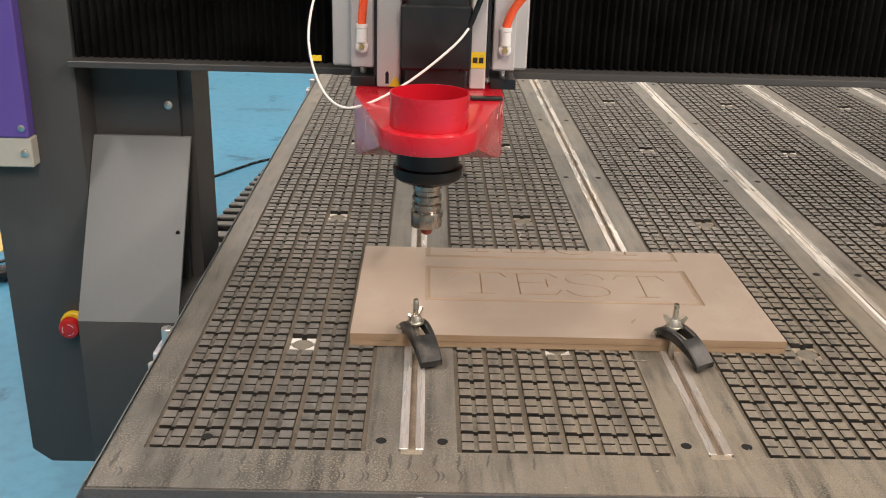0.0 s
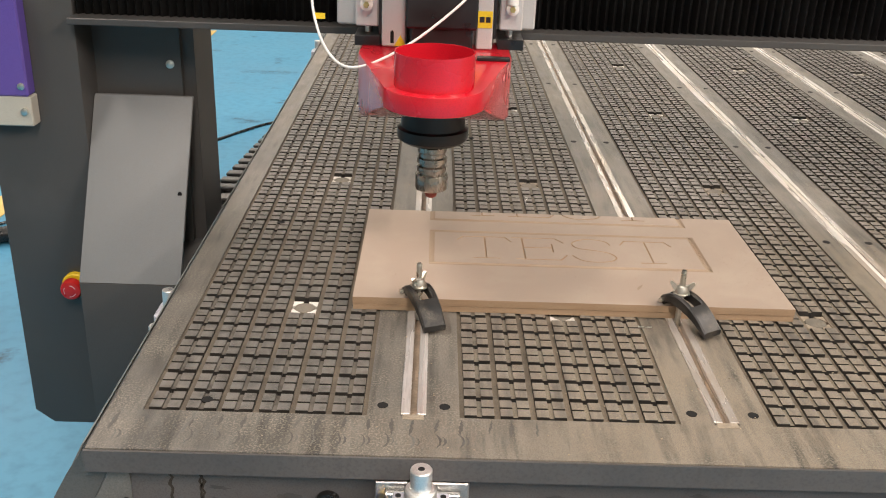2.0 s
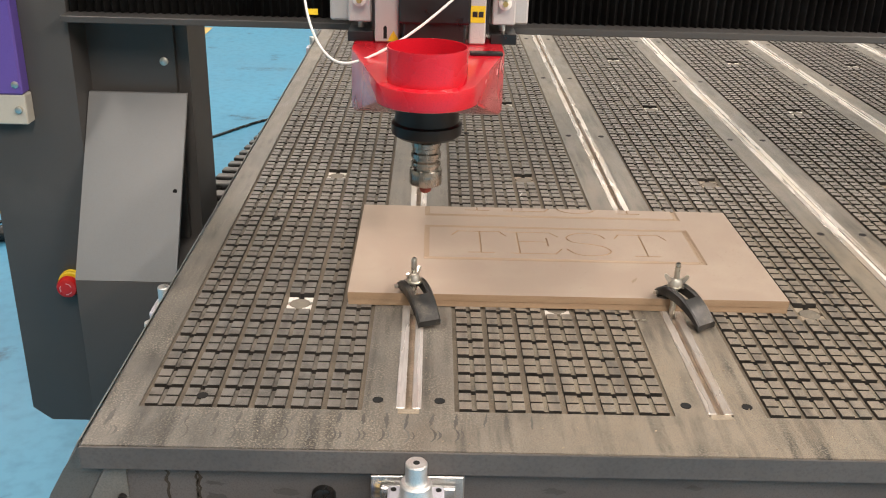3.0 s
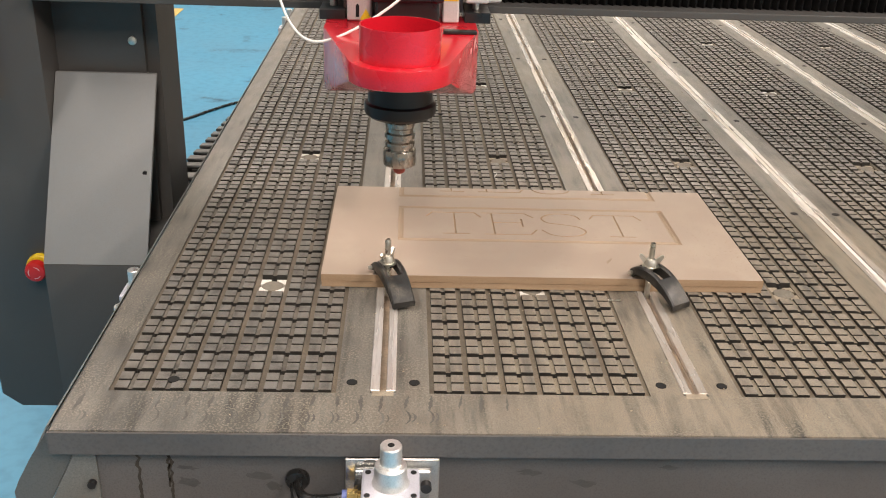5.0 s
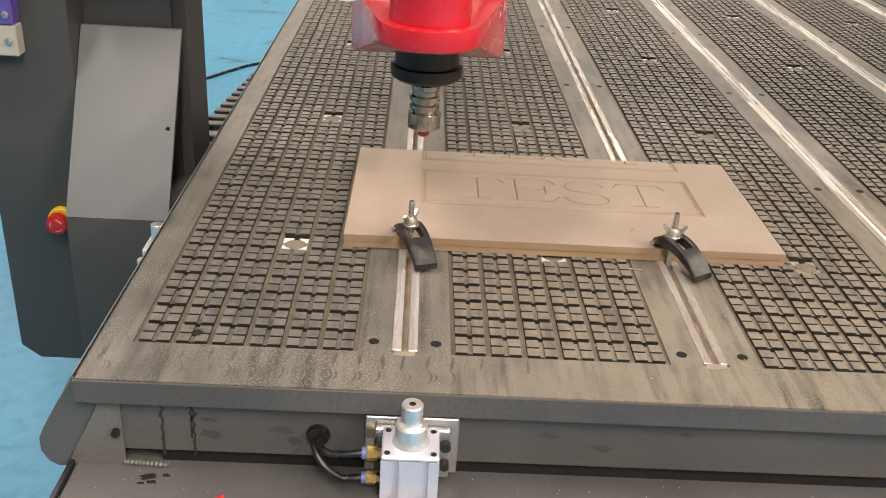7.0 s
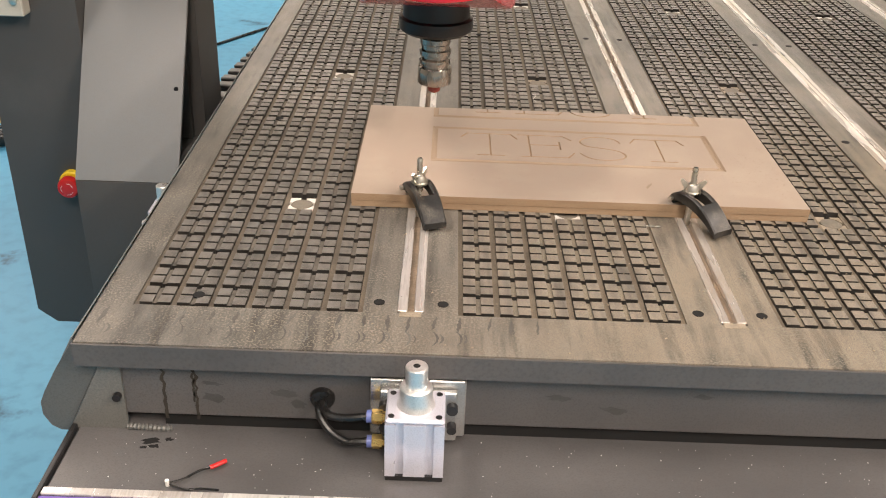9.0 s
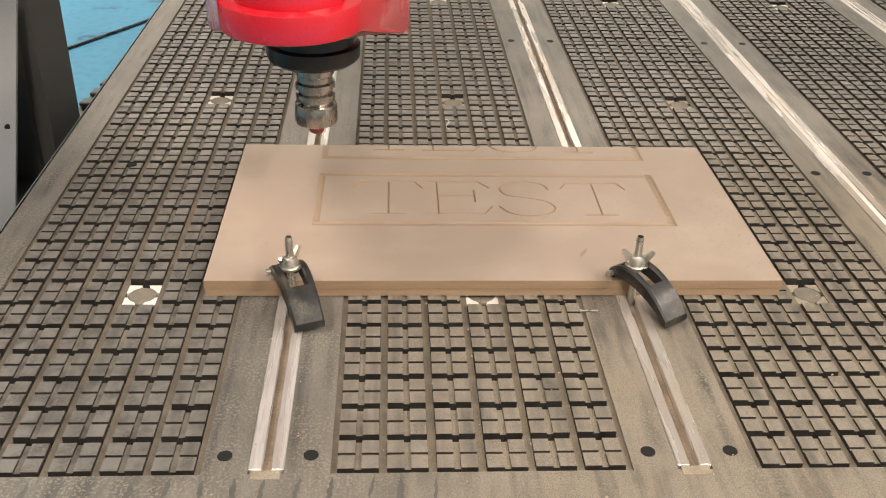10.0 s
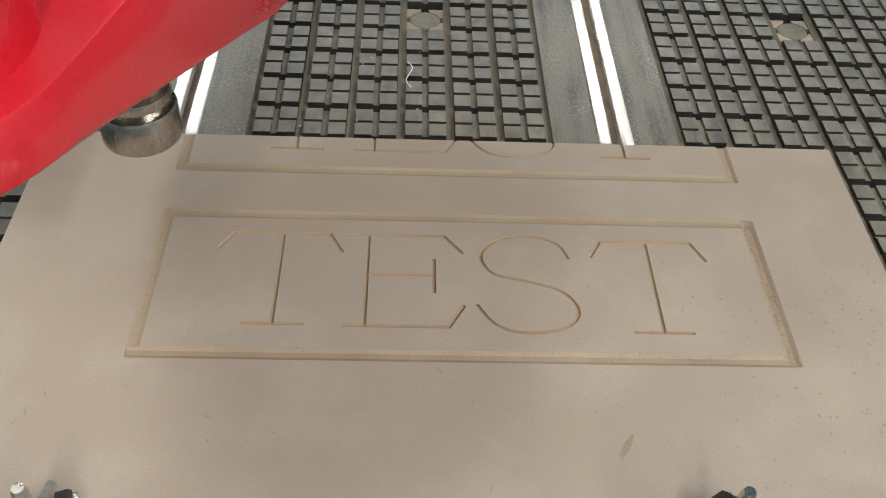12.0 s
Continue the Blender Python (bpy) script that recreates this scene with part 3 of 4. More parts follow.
S_CURVE = smooth_line([(0.291, 0.438, 0), (0.285, 0.451, 0), (0.268, 0.458, 0), (0.248, 0.456, 0), (0.235, 0.446, 0), (0.232, 0.435, 0), (0.240, 0.422, 0), (0.261, 0.416, 0),
                       (0.283, 0.408, 0), (0.293, 0.394, 0), (0.290, 0.382, 0), (0.277, 0.374, 0), (0.254, 0.372, 0), (0.238, 0.379, 0), (0.228, 0.394, 0)], 3)
LETTERS = [
    [(0.055, 0.442), (0.064, 0.457), (0.129, 0.457), (0.138, 0.440)], [(0.0975, 0.457), (0.0975, 0.376)], [(0.079, 0.376), (0.117, 0.376)],
    [(0.140, 0.457), (0.207, 0.457), (0.219, 0.441)], [(0.1555, 0.457), (0.1555, 0.3755)], [(0.1555, 0.420), (0.200, 0.420)], [(0.200, 0.434), (0.200, 0.405)],
    [(0.142, 0.3755), (0.209, 0.3755), (0.219, 0.393)],
    [(p.x, p.y) for p in S_CURVE],
    [(0.307, 0.440), (0.315, 0.455), (0.378, 0.455), (0.386, 0.438)], [(0.3465, 0.455), (0.3465, 0.3735)], [(0.328, 0.3735), (0.365, 0.3735)],
]


def groove(bm, a, b, half, deep, z):
    """A trough with a narrow floor along the stroke a to b, as a closed cutter."""
    a, b = Vector((*a, 0)), Vector((*b, 0))
    d = (b - a).normalized()
    s = Vector((-d.y, d.x, 0))
    a, b = a - d * half * 0.8, b + d * half * 0.8
    lift = 0.004
    sec = [(-half, lift), (half, lift), (half, 0.0), (half * 0.4, -deep), (-half * 0.4, -deep), (-half, 0.0)]
    ra = [bm.verts.new(a + s * u + Vector((0, 0, z + w))) for u, w in sec]
    rb = [bm.verts.new(b + s * u + Vector((0, 0, z + w))) for u, w in sec]
    n = len(sec)
    bm.faces.new(ra), bm.faces.new(rb[::-1])
    for i in range(n):
        j = (i + 1) % n
        bm.faces.new((ra[j], ra[i], rb[i], rb[j]))


ZT = 0.820


def cutter_object(bm, mat):
    bmesh.ops.recalc_face_normals(bm, faces=bm.faces)
    me = bpy.data.meshes.new("cutter")
    bm.to_mesh(me)
    bm.free()
    me.materials.append(mat)
    return new("cutter", me)


cut = bmesh.new()
wide = bmesh.new()
for lift in (0.0, 0.172):
    for line in LETTERS:
        for a, b in zip(line, line[1:]):
            if max(a[1], b[1]) + lift > BOARD[3] + 0.02 and min(a[1], b[1]) + lift > BOARD[3]:
                continue
            groove(cut, (a[0], a[1] + lift), (b[0], b[1] + lift), 0.00125, 0.0013, ZT)
for a, b, half, deep in (((0.016, 0.352), (0.424, 0.352), 0.0046, 0.0013), ((0.424, 0.352), (0.424, 0.475), 0.0048, 0.0016), ((0.424, 0.475), (0.016, 0.475), 0.0042, 0.0007),
                         ((0.016, 0.475), (0.016, 0.352), 0.0040, 0.0005), ((0.016, 0.524), (0.424, 0.524), 0.0044, 0.0011), ((0.424, 0.524), (0.424, 0.570), 0.0046, 0.0014),
                         ((0.016, 0.524), (0.016, 0.570), 0.0040, 0.0005)):
    groove(wide, a, b, half, deep, ZT)
cutters = [cutter_object(wide, M_MDFROUT), cutter_object(cut, M_MDFCUT)]
top_bm = box(BOARD[0], BOARD[1], BOARD[2], BOARD[3], 0.8100, ZT)
top_me = bpy.data.meshes.new("board_top")
top_bm.to_mesh(top_me)
top_bm.free()
top_me.materials.append(M_MDF)
top_me.materials.append(M_MDFCUT)
for poly in top_me.polygons:
    poly.material_index = 0 if poly.normal.z > 0.5 else 1
tmp = new("board_top", top_me)
for c in cutters:
    mod = tmp.modifiers.new("carve", "BOOLEAN")
    mod.object, mod.operation, mod.solver, mod.use_self = c, "DIFFERENCE", "EXACT", True
    mod.material_mode = "TRANSFER"
carved = bpy.data.meshes.new_from_object(tmp.evaluated_get(bpy.context.evaluated_depsgraph_get()))
tmp.modifiers.clear()
tmp.data = carved
for c in cutters:
    bpy.data.objects.remove(c)
tmp.parent = board
tmp.matrix_parent_inverse = board.matrix_basis.inverted()
tagged(tmp, "smooth tan face with engraved strokes")


def smudge(x, y, long, wide, turn):
    bm = bmesh.new()
    ring = [bm.verts.new((0.5 * long * math.cos(a) * (1 + 0.25 * math.sin(3 * a + x * 90)), 0.5 * wide * math.sin(a) * (1 + 0.2 * math.cos(2 * a + y * 70)), 0)) for a in [i * math.pi / 8 for i in range(16)]]
    bm.faces.new(ring)
    bm.transform(pose(x, y, ZT + 0.0002, 0, 0, turn))
    part("smudge", bm, M_SMUDGE, board)


smudge(0.3085, 0.288, 0.019, 0.0045, 62)
random.seed(5)
for i in range(130):
    u = random.random()
    smudge(0.50 - 0.24 * u * random.random(), random.uniform(0.26, 0.44), random.uniform(0.0012, 0.003), random.uniform(0.0008, 0.0014), random.uniform(100, 160))
for i in range(16):
    smudge(random.uniform(-0.07, 0.3), random.uniform(0.26, 0.36), random.uniform(0.002, 0.007), 0.0008, random.uniform(0, 180))

# ---- clamps ----
def arched(bm, u0, u1, half_in, half_out, side, n):
    """A run of the clamp's body along u, between two widths on one side (or both, side 0)."""
    rings = []
    for i in range(n + 1):
        u = u0 + (u1 - u0) * i / n
        y = 0.020 - 0.082 * u
        zt = 0.0425 - 0.0095 * max(0, (0.28 - u) / 0.28) ** 2 - 0.030 * max(0, (u - 0.28) / 0.72) ** 2.1
        th = 0.010 + 0.005 * math.sin(math.pi * u) - 0.002 * u
        w = 0.0172 - 0.0020 * u
        lo_w = -w if side == 0 else (-w if side < 0 else half_in)
        hi_w = w if side == 0 else (-half_in if side < 0 else w)
        zb = max(zt - th, 0.0012)
        rings.append([bm.verts.new(p) for p in ((lo_w, y, zb), (hi_w, y, zb), (hi_w, y, zt - 0.002), (hi_w - 0.002, y, zt), (lo_w + 0.002, y, zt), (lo_w, y, zt - 0.002))])
    for a, b in zip(rings, rings[1:]):
        for k in range(6):
            bm.faces.new((a[k], a[(k + 1) % 6], b[(k + 1) % 6], b[k]))
    bm.faces.new(rings[0][::-1]), bm.faces.new(rings[-1])


def clamp(at, turn, label, nut_turn):
    root = thing("hold_down_clamp", label, "clamp", "clamps on the board", at=(0, 0, 0))
    bm = bmesh.new()
    arched(bm, 0.0, 0.10, 0, 0, 0, 3)
    arched(bm, 0.10, 0.62, 0.0088, 0, -1, 12)
    arched(bm, 0.10, 0.62, 0.0088, 0, 1, 12)
    arched(bm, 0.62, 1.0, 0, 0, 0, 8)
    part("clamp_arm", bm, M_CLAMP, root, "curved dark grey plastic arm")
    part("nose_pad", box(-0.012, 0.012, 0.017, 0.0215, 0.0192, 0.0245, bevel=0.001), M_CLAMP, root)
    part("pivot_pin", turned((0, 0.016, 0.029), [(0.003, -0.0215), (0.003, 0.0195)], "x", 12), M_ZINC, root)
    bm = bmesh.new()
    prof = [(0.0038, -0.009)]
    for i in range(24):
        prof += [(0.0042, -0.008 + i * 0.0034), (0.0037, -0.0063 + i * 0.0034)]
    prof += [(0.0030, 0.0745)]
    lathe(bm, (0, 0, 0), prof, "z", 14)
    part("stud", bm, M_ZINC, root, "threaded steel stud")
    part("washer", turned((0, 0, 0), [(0.0115, 0.0400), (0.0115, 0.0422)], seg=22), M_ZINC, root)
    bm = turned((0, 0, 0), [(0.0088, 0.0422), (0.0088, 0.0462), (0.0065, 0.0515), (0.0045, 0.0525)], seg=18)
    for s in (-1, 1):
        out = [(s * 0.004, 0.0435), (s * 0.010, 0.0450), (s * 0.0150, 0.0525), (s * 0.0168, 0.0565), (s * 0.0138, 0.0582), (s * 0.0105, 0.0555), (s * 0.0045, 0.0500)]
        wing = prism(out, "y", -0.0018, 0.0018)
        me = bpy.data.meshes.new("w")
        wing.to_mesh(me)
        wing.free()
        bm.from_mesh(me)
        bpy.data.meshes.remove(me)
    wn = part("wing_nut", bm, M_ZINC, root, "zinc wing nut")
    wn.matrix_basis = pose(0, 0, 0, 0, 0, nut_turn)
    root.matrix_basis = pose(at[0], at[1], TOP + 0.0012, 0, 0, turn)
    return root


clamp((0.0, 0.226), 21, "dark grey curved plastic clamp with wing nut holding the board's edge", 38)
clamp((0.3505, 0.228), 32, "dark grey curved plastic clamp with wing nut, turned across its slot", -40)

# ---- stop cylinder on the front ----
cyl = thing("stop_cylinder", "silver pneumatic stop cylinder bolted to the front beam", "pneumatic cylinder", at=(0.011, -0.1, 0.684))
CX = 0.011
part("mounting_plate", box(CX - 0.049, CX + 0.051, -0.094, -0.0835, 0.6945, 0.7665, bevel=0.0015), M_PLATE, cyl, "scratched zinc plate")
part("mounting_plate", box(CX - 0.038, CX + 0.042, -0.102, -0.0945, 0.6945, 0.757, bevel=0.0015), M_PLATE, cyl)
sect = [(-0.0295, -0.1025), (0.0295, -0.1025), (0.0295, -0.154), (0.019, -0.154), (0.019, -0.150), (0.011, -0.150), (0.011, -0.154), (-0.011, -0.154), (-0.011, -0.150), (-0.019, -0.150), (-0.019, -0.154), (-0.0295, -0.154)]
part("cylinder_body", prism([(x + CX, y) for x, y in sect], "z", 0.6905, 0.7555), M_CYL, cyl, "grooved silver anodised body")
part("cylinder_base", box(CX - 0.029, CX + 0.029, -0.153, -0.1025, 0.6842, 0.6903), M_BLACK, cyl)
part("end_cap", box(CX - 0.0295, CX + 0.0295, -0.1538, -0.1025, 0.7557, 0.7615, bevel=0.002), M_CYL, cyl)
part("collar", turned((CX, -0.126, 0.7616), [(0.0195, 0), (0.0180, 0.004), (0.0168, 0.007), (0.0164, 0.021), (0.0148, 0.023)], seg=28), M_STEEL, cyl, "bright turned collar")
rod = part("rod", turned((CX, -0.126, 0.7847), [(0.0112, 0), (0.0112, 0.0215), (0.0102, 0.0230)], seg=26), M_STEEL, cyl, "polished steel stop pin")
part("rod_hole", turned((CX, -0.126, 0.8078), [(0.0038, -0.0003), (0.0032, 0.0003)], seg=14), M_HOLE, rod)
for sx in (-0.0235, 0.0235):
    for sy in (-0.147, -0.110):
        part("screw", turned((CX + sx, sy, 0.7615), [(0.0032, 0), (0.0032, 0.0006)], seg=12), M_BLACK, cyl)
for sx in (-0.033, 0.037):
    part("cap_screw", turned((CX + sx, -0.102, 0.740), [(0.0058, -0.008), (0.0058, 0.0)], "y", 16), M_BLACK, cyl, "black socket screw")
    part("cap_screw", turned((CX + sx, -0.102, 0.716), [(0.0050, -0.010), (0.0050, 0.0)], "y", 16), M_BLACK, cyl)
for fz in (0.733, 0.700):
    fit_ = part("fitting", turned((CX - 0.0295, -0.113, fz), [(0.0055, -0.016), (0.0078, -0.0155), (0.0078, -0.005), (0.0058, -0.0045), (0.0058, 0.0)], "x", 6), M_BRASS, cyl, "brass push-in fitting")
    part("collet_ring", turned((CX - 0.0455, -0.113, fz), [(0.0066, -0.005), (0.0066, 0.0)], "x", 16), M_WIREBLUE, fit_, "blue release ring")
GX, GZ = -0.0885, 0.732
part("grommet", turned((GX, -0.083, GZ), [(0.007, -0.007), (0.0115, -0.0065), (0.0132, -0.003), (0.0132, 0.0)], "y", 22), M_RUBBER, cyl, "black rubber grommet")
part("air_tube", tube([(GX, -0.085, GZ), (GX + 0.004, -0.102, GZ - 0.001), (GX + 0.014, -0.112, GZ - 0.002), (CX - 0.066, -0.114, 0.731), (CX - 0.049, -0.113, 0.733)], 0.0041), M_RUBBER, cyl, "glossy black air tube")
part("air_tube", tube([(GX - 0.004, -0.085, GZ - 0.003), (GX - 0.001, -0.102, GZ - 0.008), (GX + 0.010, -0.113, GZ - 0.019), (GX + 0.026, -0.117, GZ - 0.029), (CX - 0.062, -0.115, 0.7005), (CX - 0.049, -0.113, 0.700)], 0.0041), M_RUBBER, cyl, "glossy black air tube")

# ---- locating pins along the bed's side ----
for py, tall in ((0.295, 0.792), (0.222, 0.774), (2.05, 0.80), (2.18, 0.80)):
    pin = thing("locating_pin", "silver locating pin cylinder on the bed's side", "stop pin", "side pins", at=(-0.3545, py, 0.70))
    part("pin_body", box(-0.372, -0.3462, py - 0.022, py + 0.022, 0.70, tall - 0.030, bevel=0.002), M_CYL, pin)
    part("pin_rod", turned((-0.3545, py, tall - 0.0302), [(0.0125, 0), (0.0115, 0.004), (0.0085, 0.005), (0.0085, 0.029), (0.0078, 0.030)], seg=20), M_STEEL, pin, "polished pin")

# ---- gantry ----
gantry = thing("gantry", "dark grey moving gantry with black bellows beam and a purple cover", "machine gantry", at=(-0.5, 0.75, 0.30))
GY = 0.688
part("column", prism([(-0.757, 1.60), (-0.590, 1.60), (-0.590, 0.297), (-0.722, 0.297), (-0.757, 0.325)], "y", GY, 0.98), M_DARK, gantry, "dark grey powder-coated column with a chamfered foot", edge=0.003)
part("lower_cover", prism([(0.567, 0.665), (0.567, 0.378), (0.93, 0.378), (0.93, 0.665)], "x", -0.589, -0.415), M_DARK, gantry, "dark lower cover", edge=0.002)
part("sloped_cover", prism([(0.567, 0.6655), (0.742, 0.953), (0.750, 0.953), (0.576, 0.6655)], "x", -0.589, -0.415), M_GREY, gantry, "mid grey sloped sheet cover", edge=0.0015)
part("recess_panel", box(-0.5898, -0.438, 0.765, 0.78, 0.6655, 1.10), M_DARK, gantry)
part("rear_flank", prism([(0.7802, 0.6655), (0.915, 0.6655), (0.915, 1.10), (0.7802, 1.10)], "x", -0.470, -0.4165), M_DARK, gantry)
part("cover_screw", turned((-0.4265, 0.6535, 0.8025), [(0.0038, -0.0045), (0.0038, 0.0)], "y", 14), M_HOLE, gantry)
part("panel_screw", turned((-0.457, 0.765, 1.005), [(0.004, -0.0045), (0.0075, -0.003), (0.0075, 0.0)], "y", 16), M_ZINC, gantry, "zinc dome screw")
part("purple_cover", box(-0.770, -0.669, 0.656, 0.6878, 0.966, 1.60, bevel=0.003), M_PURPLE, gantry, "purple painted cover")
part("cream_plate", box(-0.768, -0.667, 0.658, 0.6878, 0.914, 0.9655, bevel=0.002), M_CREAM, gantry, "cream sheet plate")
for sz in (0.984, 0.9405):
    part("cover_bolt", turned((-0.679, 0.656, sz), [(0.003, -0.004), (0.006, -0.003), (0.006, 0.002)], "y", 14), M_ZINC, gantry)
# emergency stop
ES = (-0.642, GY, 0.606)
part("stop_collar", turned(ES, [(0.021, -0.012), (0.0235, -0.010), (0.0235, 0.0)], "y", 28), M_YELLOW, gantry, "yellow collar")
button = part("stop_button", turned(ES, [(0.012, -0.0365), (0.0175, -0.0345), (0.0195, -0.030), (0.0195, -0.020), (0.012, -0.016), (0.012, -0.012)], "y", 28), M_ESTOP, gantry, "red mushroom stop button")
for a0 in (0.4, 2.5, 4.6):
    bm = bmesh.new()
    ring = []
    for i in range(7):
        a = a0 + i * 0.2
        ring.append([bm.verts.new((ES[0] + r * math.cos(a), ES[1] - 0.0367 if r < 0.0125 else ES[1] - 0.0362, ES[2] + r * math.sin(a))) for r in (0.0105, 0.0128)])
    for p, q in zip(ring, ring[1:]):
        bm.faces.new((p[0], p[1], q[1], q[0]))
    part("arrow_mark", bm, M_PAPER, button)

# beam and bellows
part("beam", box(-0.5898, 2.05, 0.74, 0.98, 1.1005, 1.60), M_BLACK, gantry, "black gantry beam")
bm = bmesh.new()
NF = 190
x0, x1 = -0.5896, 2.05
prev = None
for i in range(NF * 2 + 1):
    x = x0 + (x1 - x0) * i / (NF * 2)
    y = 0.690 if i % 2 else 0.7025 + random.uniform(-0.001, 0.001)
    cur = [bm.verts.new((x, yy, z)) for yy, z in ((y, 1.101), (y, 1.60), (0.7395, 1.60), (0.7395, 1.101))]
    if prev:
        for k in range(4):
            bm.faces.new((prev[k], prev[(k + 1) % 4], cur[(k + 1) % 4], cur[k]))
    prev = cur
part("bellows", bm, M_BELLOWS, gantry, "pleated black bellows")
part("bellows_rail", box(-0.5897, 2.05, 0.655, 0.7395, 1.0895, 1.1005, bevel=0.001), M_DARK, gantry, "thin grey rail below the bellows")
part("far_column", box(2.05, 2.20, GY, 0.95, 0.0, 1.60, bevel=0.003), M_DARK, gantry)

# ---- cable chain beside the bed ----
chain = thing("cable_chain", "black plastic drag chain lying beside the bed", "cable chain", at=(-0.43, 1.1, 0.616))
part("chain_tray", prism([(0.935, 0.628), (1.1, 0.628), (2.35, 0.49), (2.35, 0.478), (1.1, 0.616), (0.935, 0.616)], "x", -0.475, -0.392), M_HOLE, chain, "black tray")
for xa in (-0.474, -0.402):
    part("chain_side", prism([(0.935, 0.650), (1.1, 0.650), (2.34, 0.513), (2.34, 0.4912), (1.1, 0.6282), (0.935, 0.6282)], "x", xa, xa + 0.008), M_BLACK, chain)
slat = None
for i in range(20):
    y = 0.965 + i * 0.069
    m = pose(0, y, 0.6505 - max(0, y - 1.1) * 0.1105, -6.3 if y > 1.1 else 0, 0, 0)
    if slat is None:
        slat = part("chain_slat", box(-0.474, -0.394, -0.017, 0.017, 0.0, 0.008, bevel=0.002), M_SLAT)
        o = slat
    else:
        o = new("chain_slat", slat.data)
    o.matrix_basis = m
    o.parent, o.matrix_parent_inverse = chain, chain.matrix_basis.inverted()

# ---- spindle head ----
HX, HY, HZ, LIFT = 0.012, 0.470, 0.058, -0.008
head = thing("spindle_head", "router spindle head with red dust shoe and tool over the board", "spindle head", at=(HX, HY, 0.82 + HZ))


def hp(name, bm, mat, label="", edge=0.0, parent=None, lift=None):
    bmesh.ops.translate(bm, verts=bm.verts, vec=(HX, HY, HZ + (LIFT if lift is None else lift)))
    return part(name, bm, mat, parent or head, label, edge)


hp("cutter_bit", turned((0, 0, 0.82), [(0.004, 0.0), (0.0085, 0.003), (0.0095, 0.008), (0.0095, 0.014)], seg=20), M_TIP, "short red-brown cutter", lift=0)
hp("collet_nut", turned((0, 0, 0.834), [(0.021, 0.0), (0.0245, 0.002), (0.0250, 0.004), (0.0250, 0.024), (0.0240, 0.026)], seg=40), M_NUT, "round steel collet nut", lift=0)
hp("tool_holder", turned((0, 0, 0.860), [(0.0190, 0.0), (0.0190, 0.004), (0.0225, 0.005), (0.0232, 0.009), (0.0225, 0.012), (0.0190, 0.014), (0.0190, 0.017), (0.0232, 0.019),
                                          (0.0232, 0.026), (0.0205, 0.028), (0.0205, 0.034), (0.0225, 0.036), (0.0225, 0.043), (0.0200, 0.045), (0.0200, 0.055)], seg=36), M_NUT, "grooved steel tool holder", lift=0)
hp("spindle_nose", turned((0, 0, 0.909), [(0.024, 0.0), (0.046, 0.003), (0.0525, 0.008), (0.0535, 0.012), (0.0535, 0.024), (0.048, 0.026), (0.048, 0.080)], seg=40), M_BLACK, "black rubber-edged spindle nose", lift=0)
# dust shoe: flat lid, rounded nose, skirt that deepens towards the back
NOSE, RN = -0.222, 0.064


def shoe_outline():
    pts = [(0.108, 0.060), (0.108, -0.045)]
    dx, dy = 0.108, -0.045 - NOSE
    dist = math.hypot(dx, dy)
    ang = math.atan2(dy, dx) - math.acos(RN / dist)
    for i in range(25):
        a = ang + (-math.pi - 2 * ang) * i / 24
        pts.append((RN * math.cos(a), NOSE + RN * math.sin(a)))
    return pts + [(-0.108, -0.045), (-0.108, 0.060)]


def shoe_mesh():
    bm = bmesh.new()
    out = shoe_outline()
    n = len(out)
    top = [bm.verts.new((x, y, 1.058)) for x, y in out]
    mid = [bm.verts.new((x, y, 1.033)) for x, y in out]
    low = []
    for i, (x, y) in enumerate(out):
        if 2 <= i < n - 2:
            low.append(bm.verts.new((0.106 * (1 - 2 * (i - 1.5) / (n - 4)), -0.062, 0.972)))
        else:
            low.append(bm.verts.new((x, y, 0.972)))
    for a, b in ((low, mid), (mid, top)):
        for i in range(n):
            j = (i + 1) % n
            bm.faces.new((a[i], a[j], b[j], b[i]))
    bm.faces.new(top)
    bm.faces.new(low[::-1])
    return bm


shoe = hp("dust_shoe", shoe_mesh(), M_RED, "glossy red sheet dust shoe, scuffed at a corner", edge=0.0015)
bm = bmesh.new()
o2 = shoe_outline()
(ax, ay), (bx2, by2) = o2[1], o2[2]
nx, ny = (ay - by2), -(ax - bx2)
ln_ = math.hypot(nx, ny)
nx, ny = abs(nx) / ln_, -abs(ny) / ln_
for c, hgt, sz in ((0.16, 1.047, 0.009), (0.30, 1.043, 0.006), (0.07, 1.041, 0.006)):
    ring = []
    for i in range(11):
        a = 2 * math.pi * i / 11
        k = sz * random.uniform(0.5, 1.1)
        t = c + k * math.cos(a) / 0.2
        ring.append(bm.verts.new((ax + (bx2 - ax) * t + nx * 0.0007, ay + (by2 - ay) * t + ny * 0.0007, hgt + k * math.sin(a))))
    bm.faces.new(ring)
hp("paint_scuff", bm, M_SCUFF, "pale scuffed paint")
bm = bmesh.new()
lathe(bm, (0, NOSE, 1.0582), [(0.050, 0.0), (0.050, 0.042)], seg=48)
bmesh.ops.delete(bm, geom=[f for f in bm.faces if len(f.verts) > 4], context="FACES_ONLY")
bmesh.ops.solidify(bm, geom=bm.faces, thickness=0.0016)
hp("hose_port", bm, M_RED, "open red round hose port")
hp("port_floor", turned((0, NOSE, 1.0584), [(0.0478, 0.0), (0.0478, 0.0008)], seg=32), M_HOLE)
hp("lid_bar", box(0.058, 0.104, -0.075, -0.060, 1.0582, 1.0625, bevel=0.001), M_BLACK, "black clip bar")

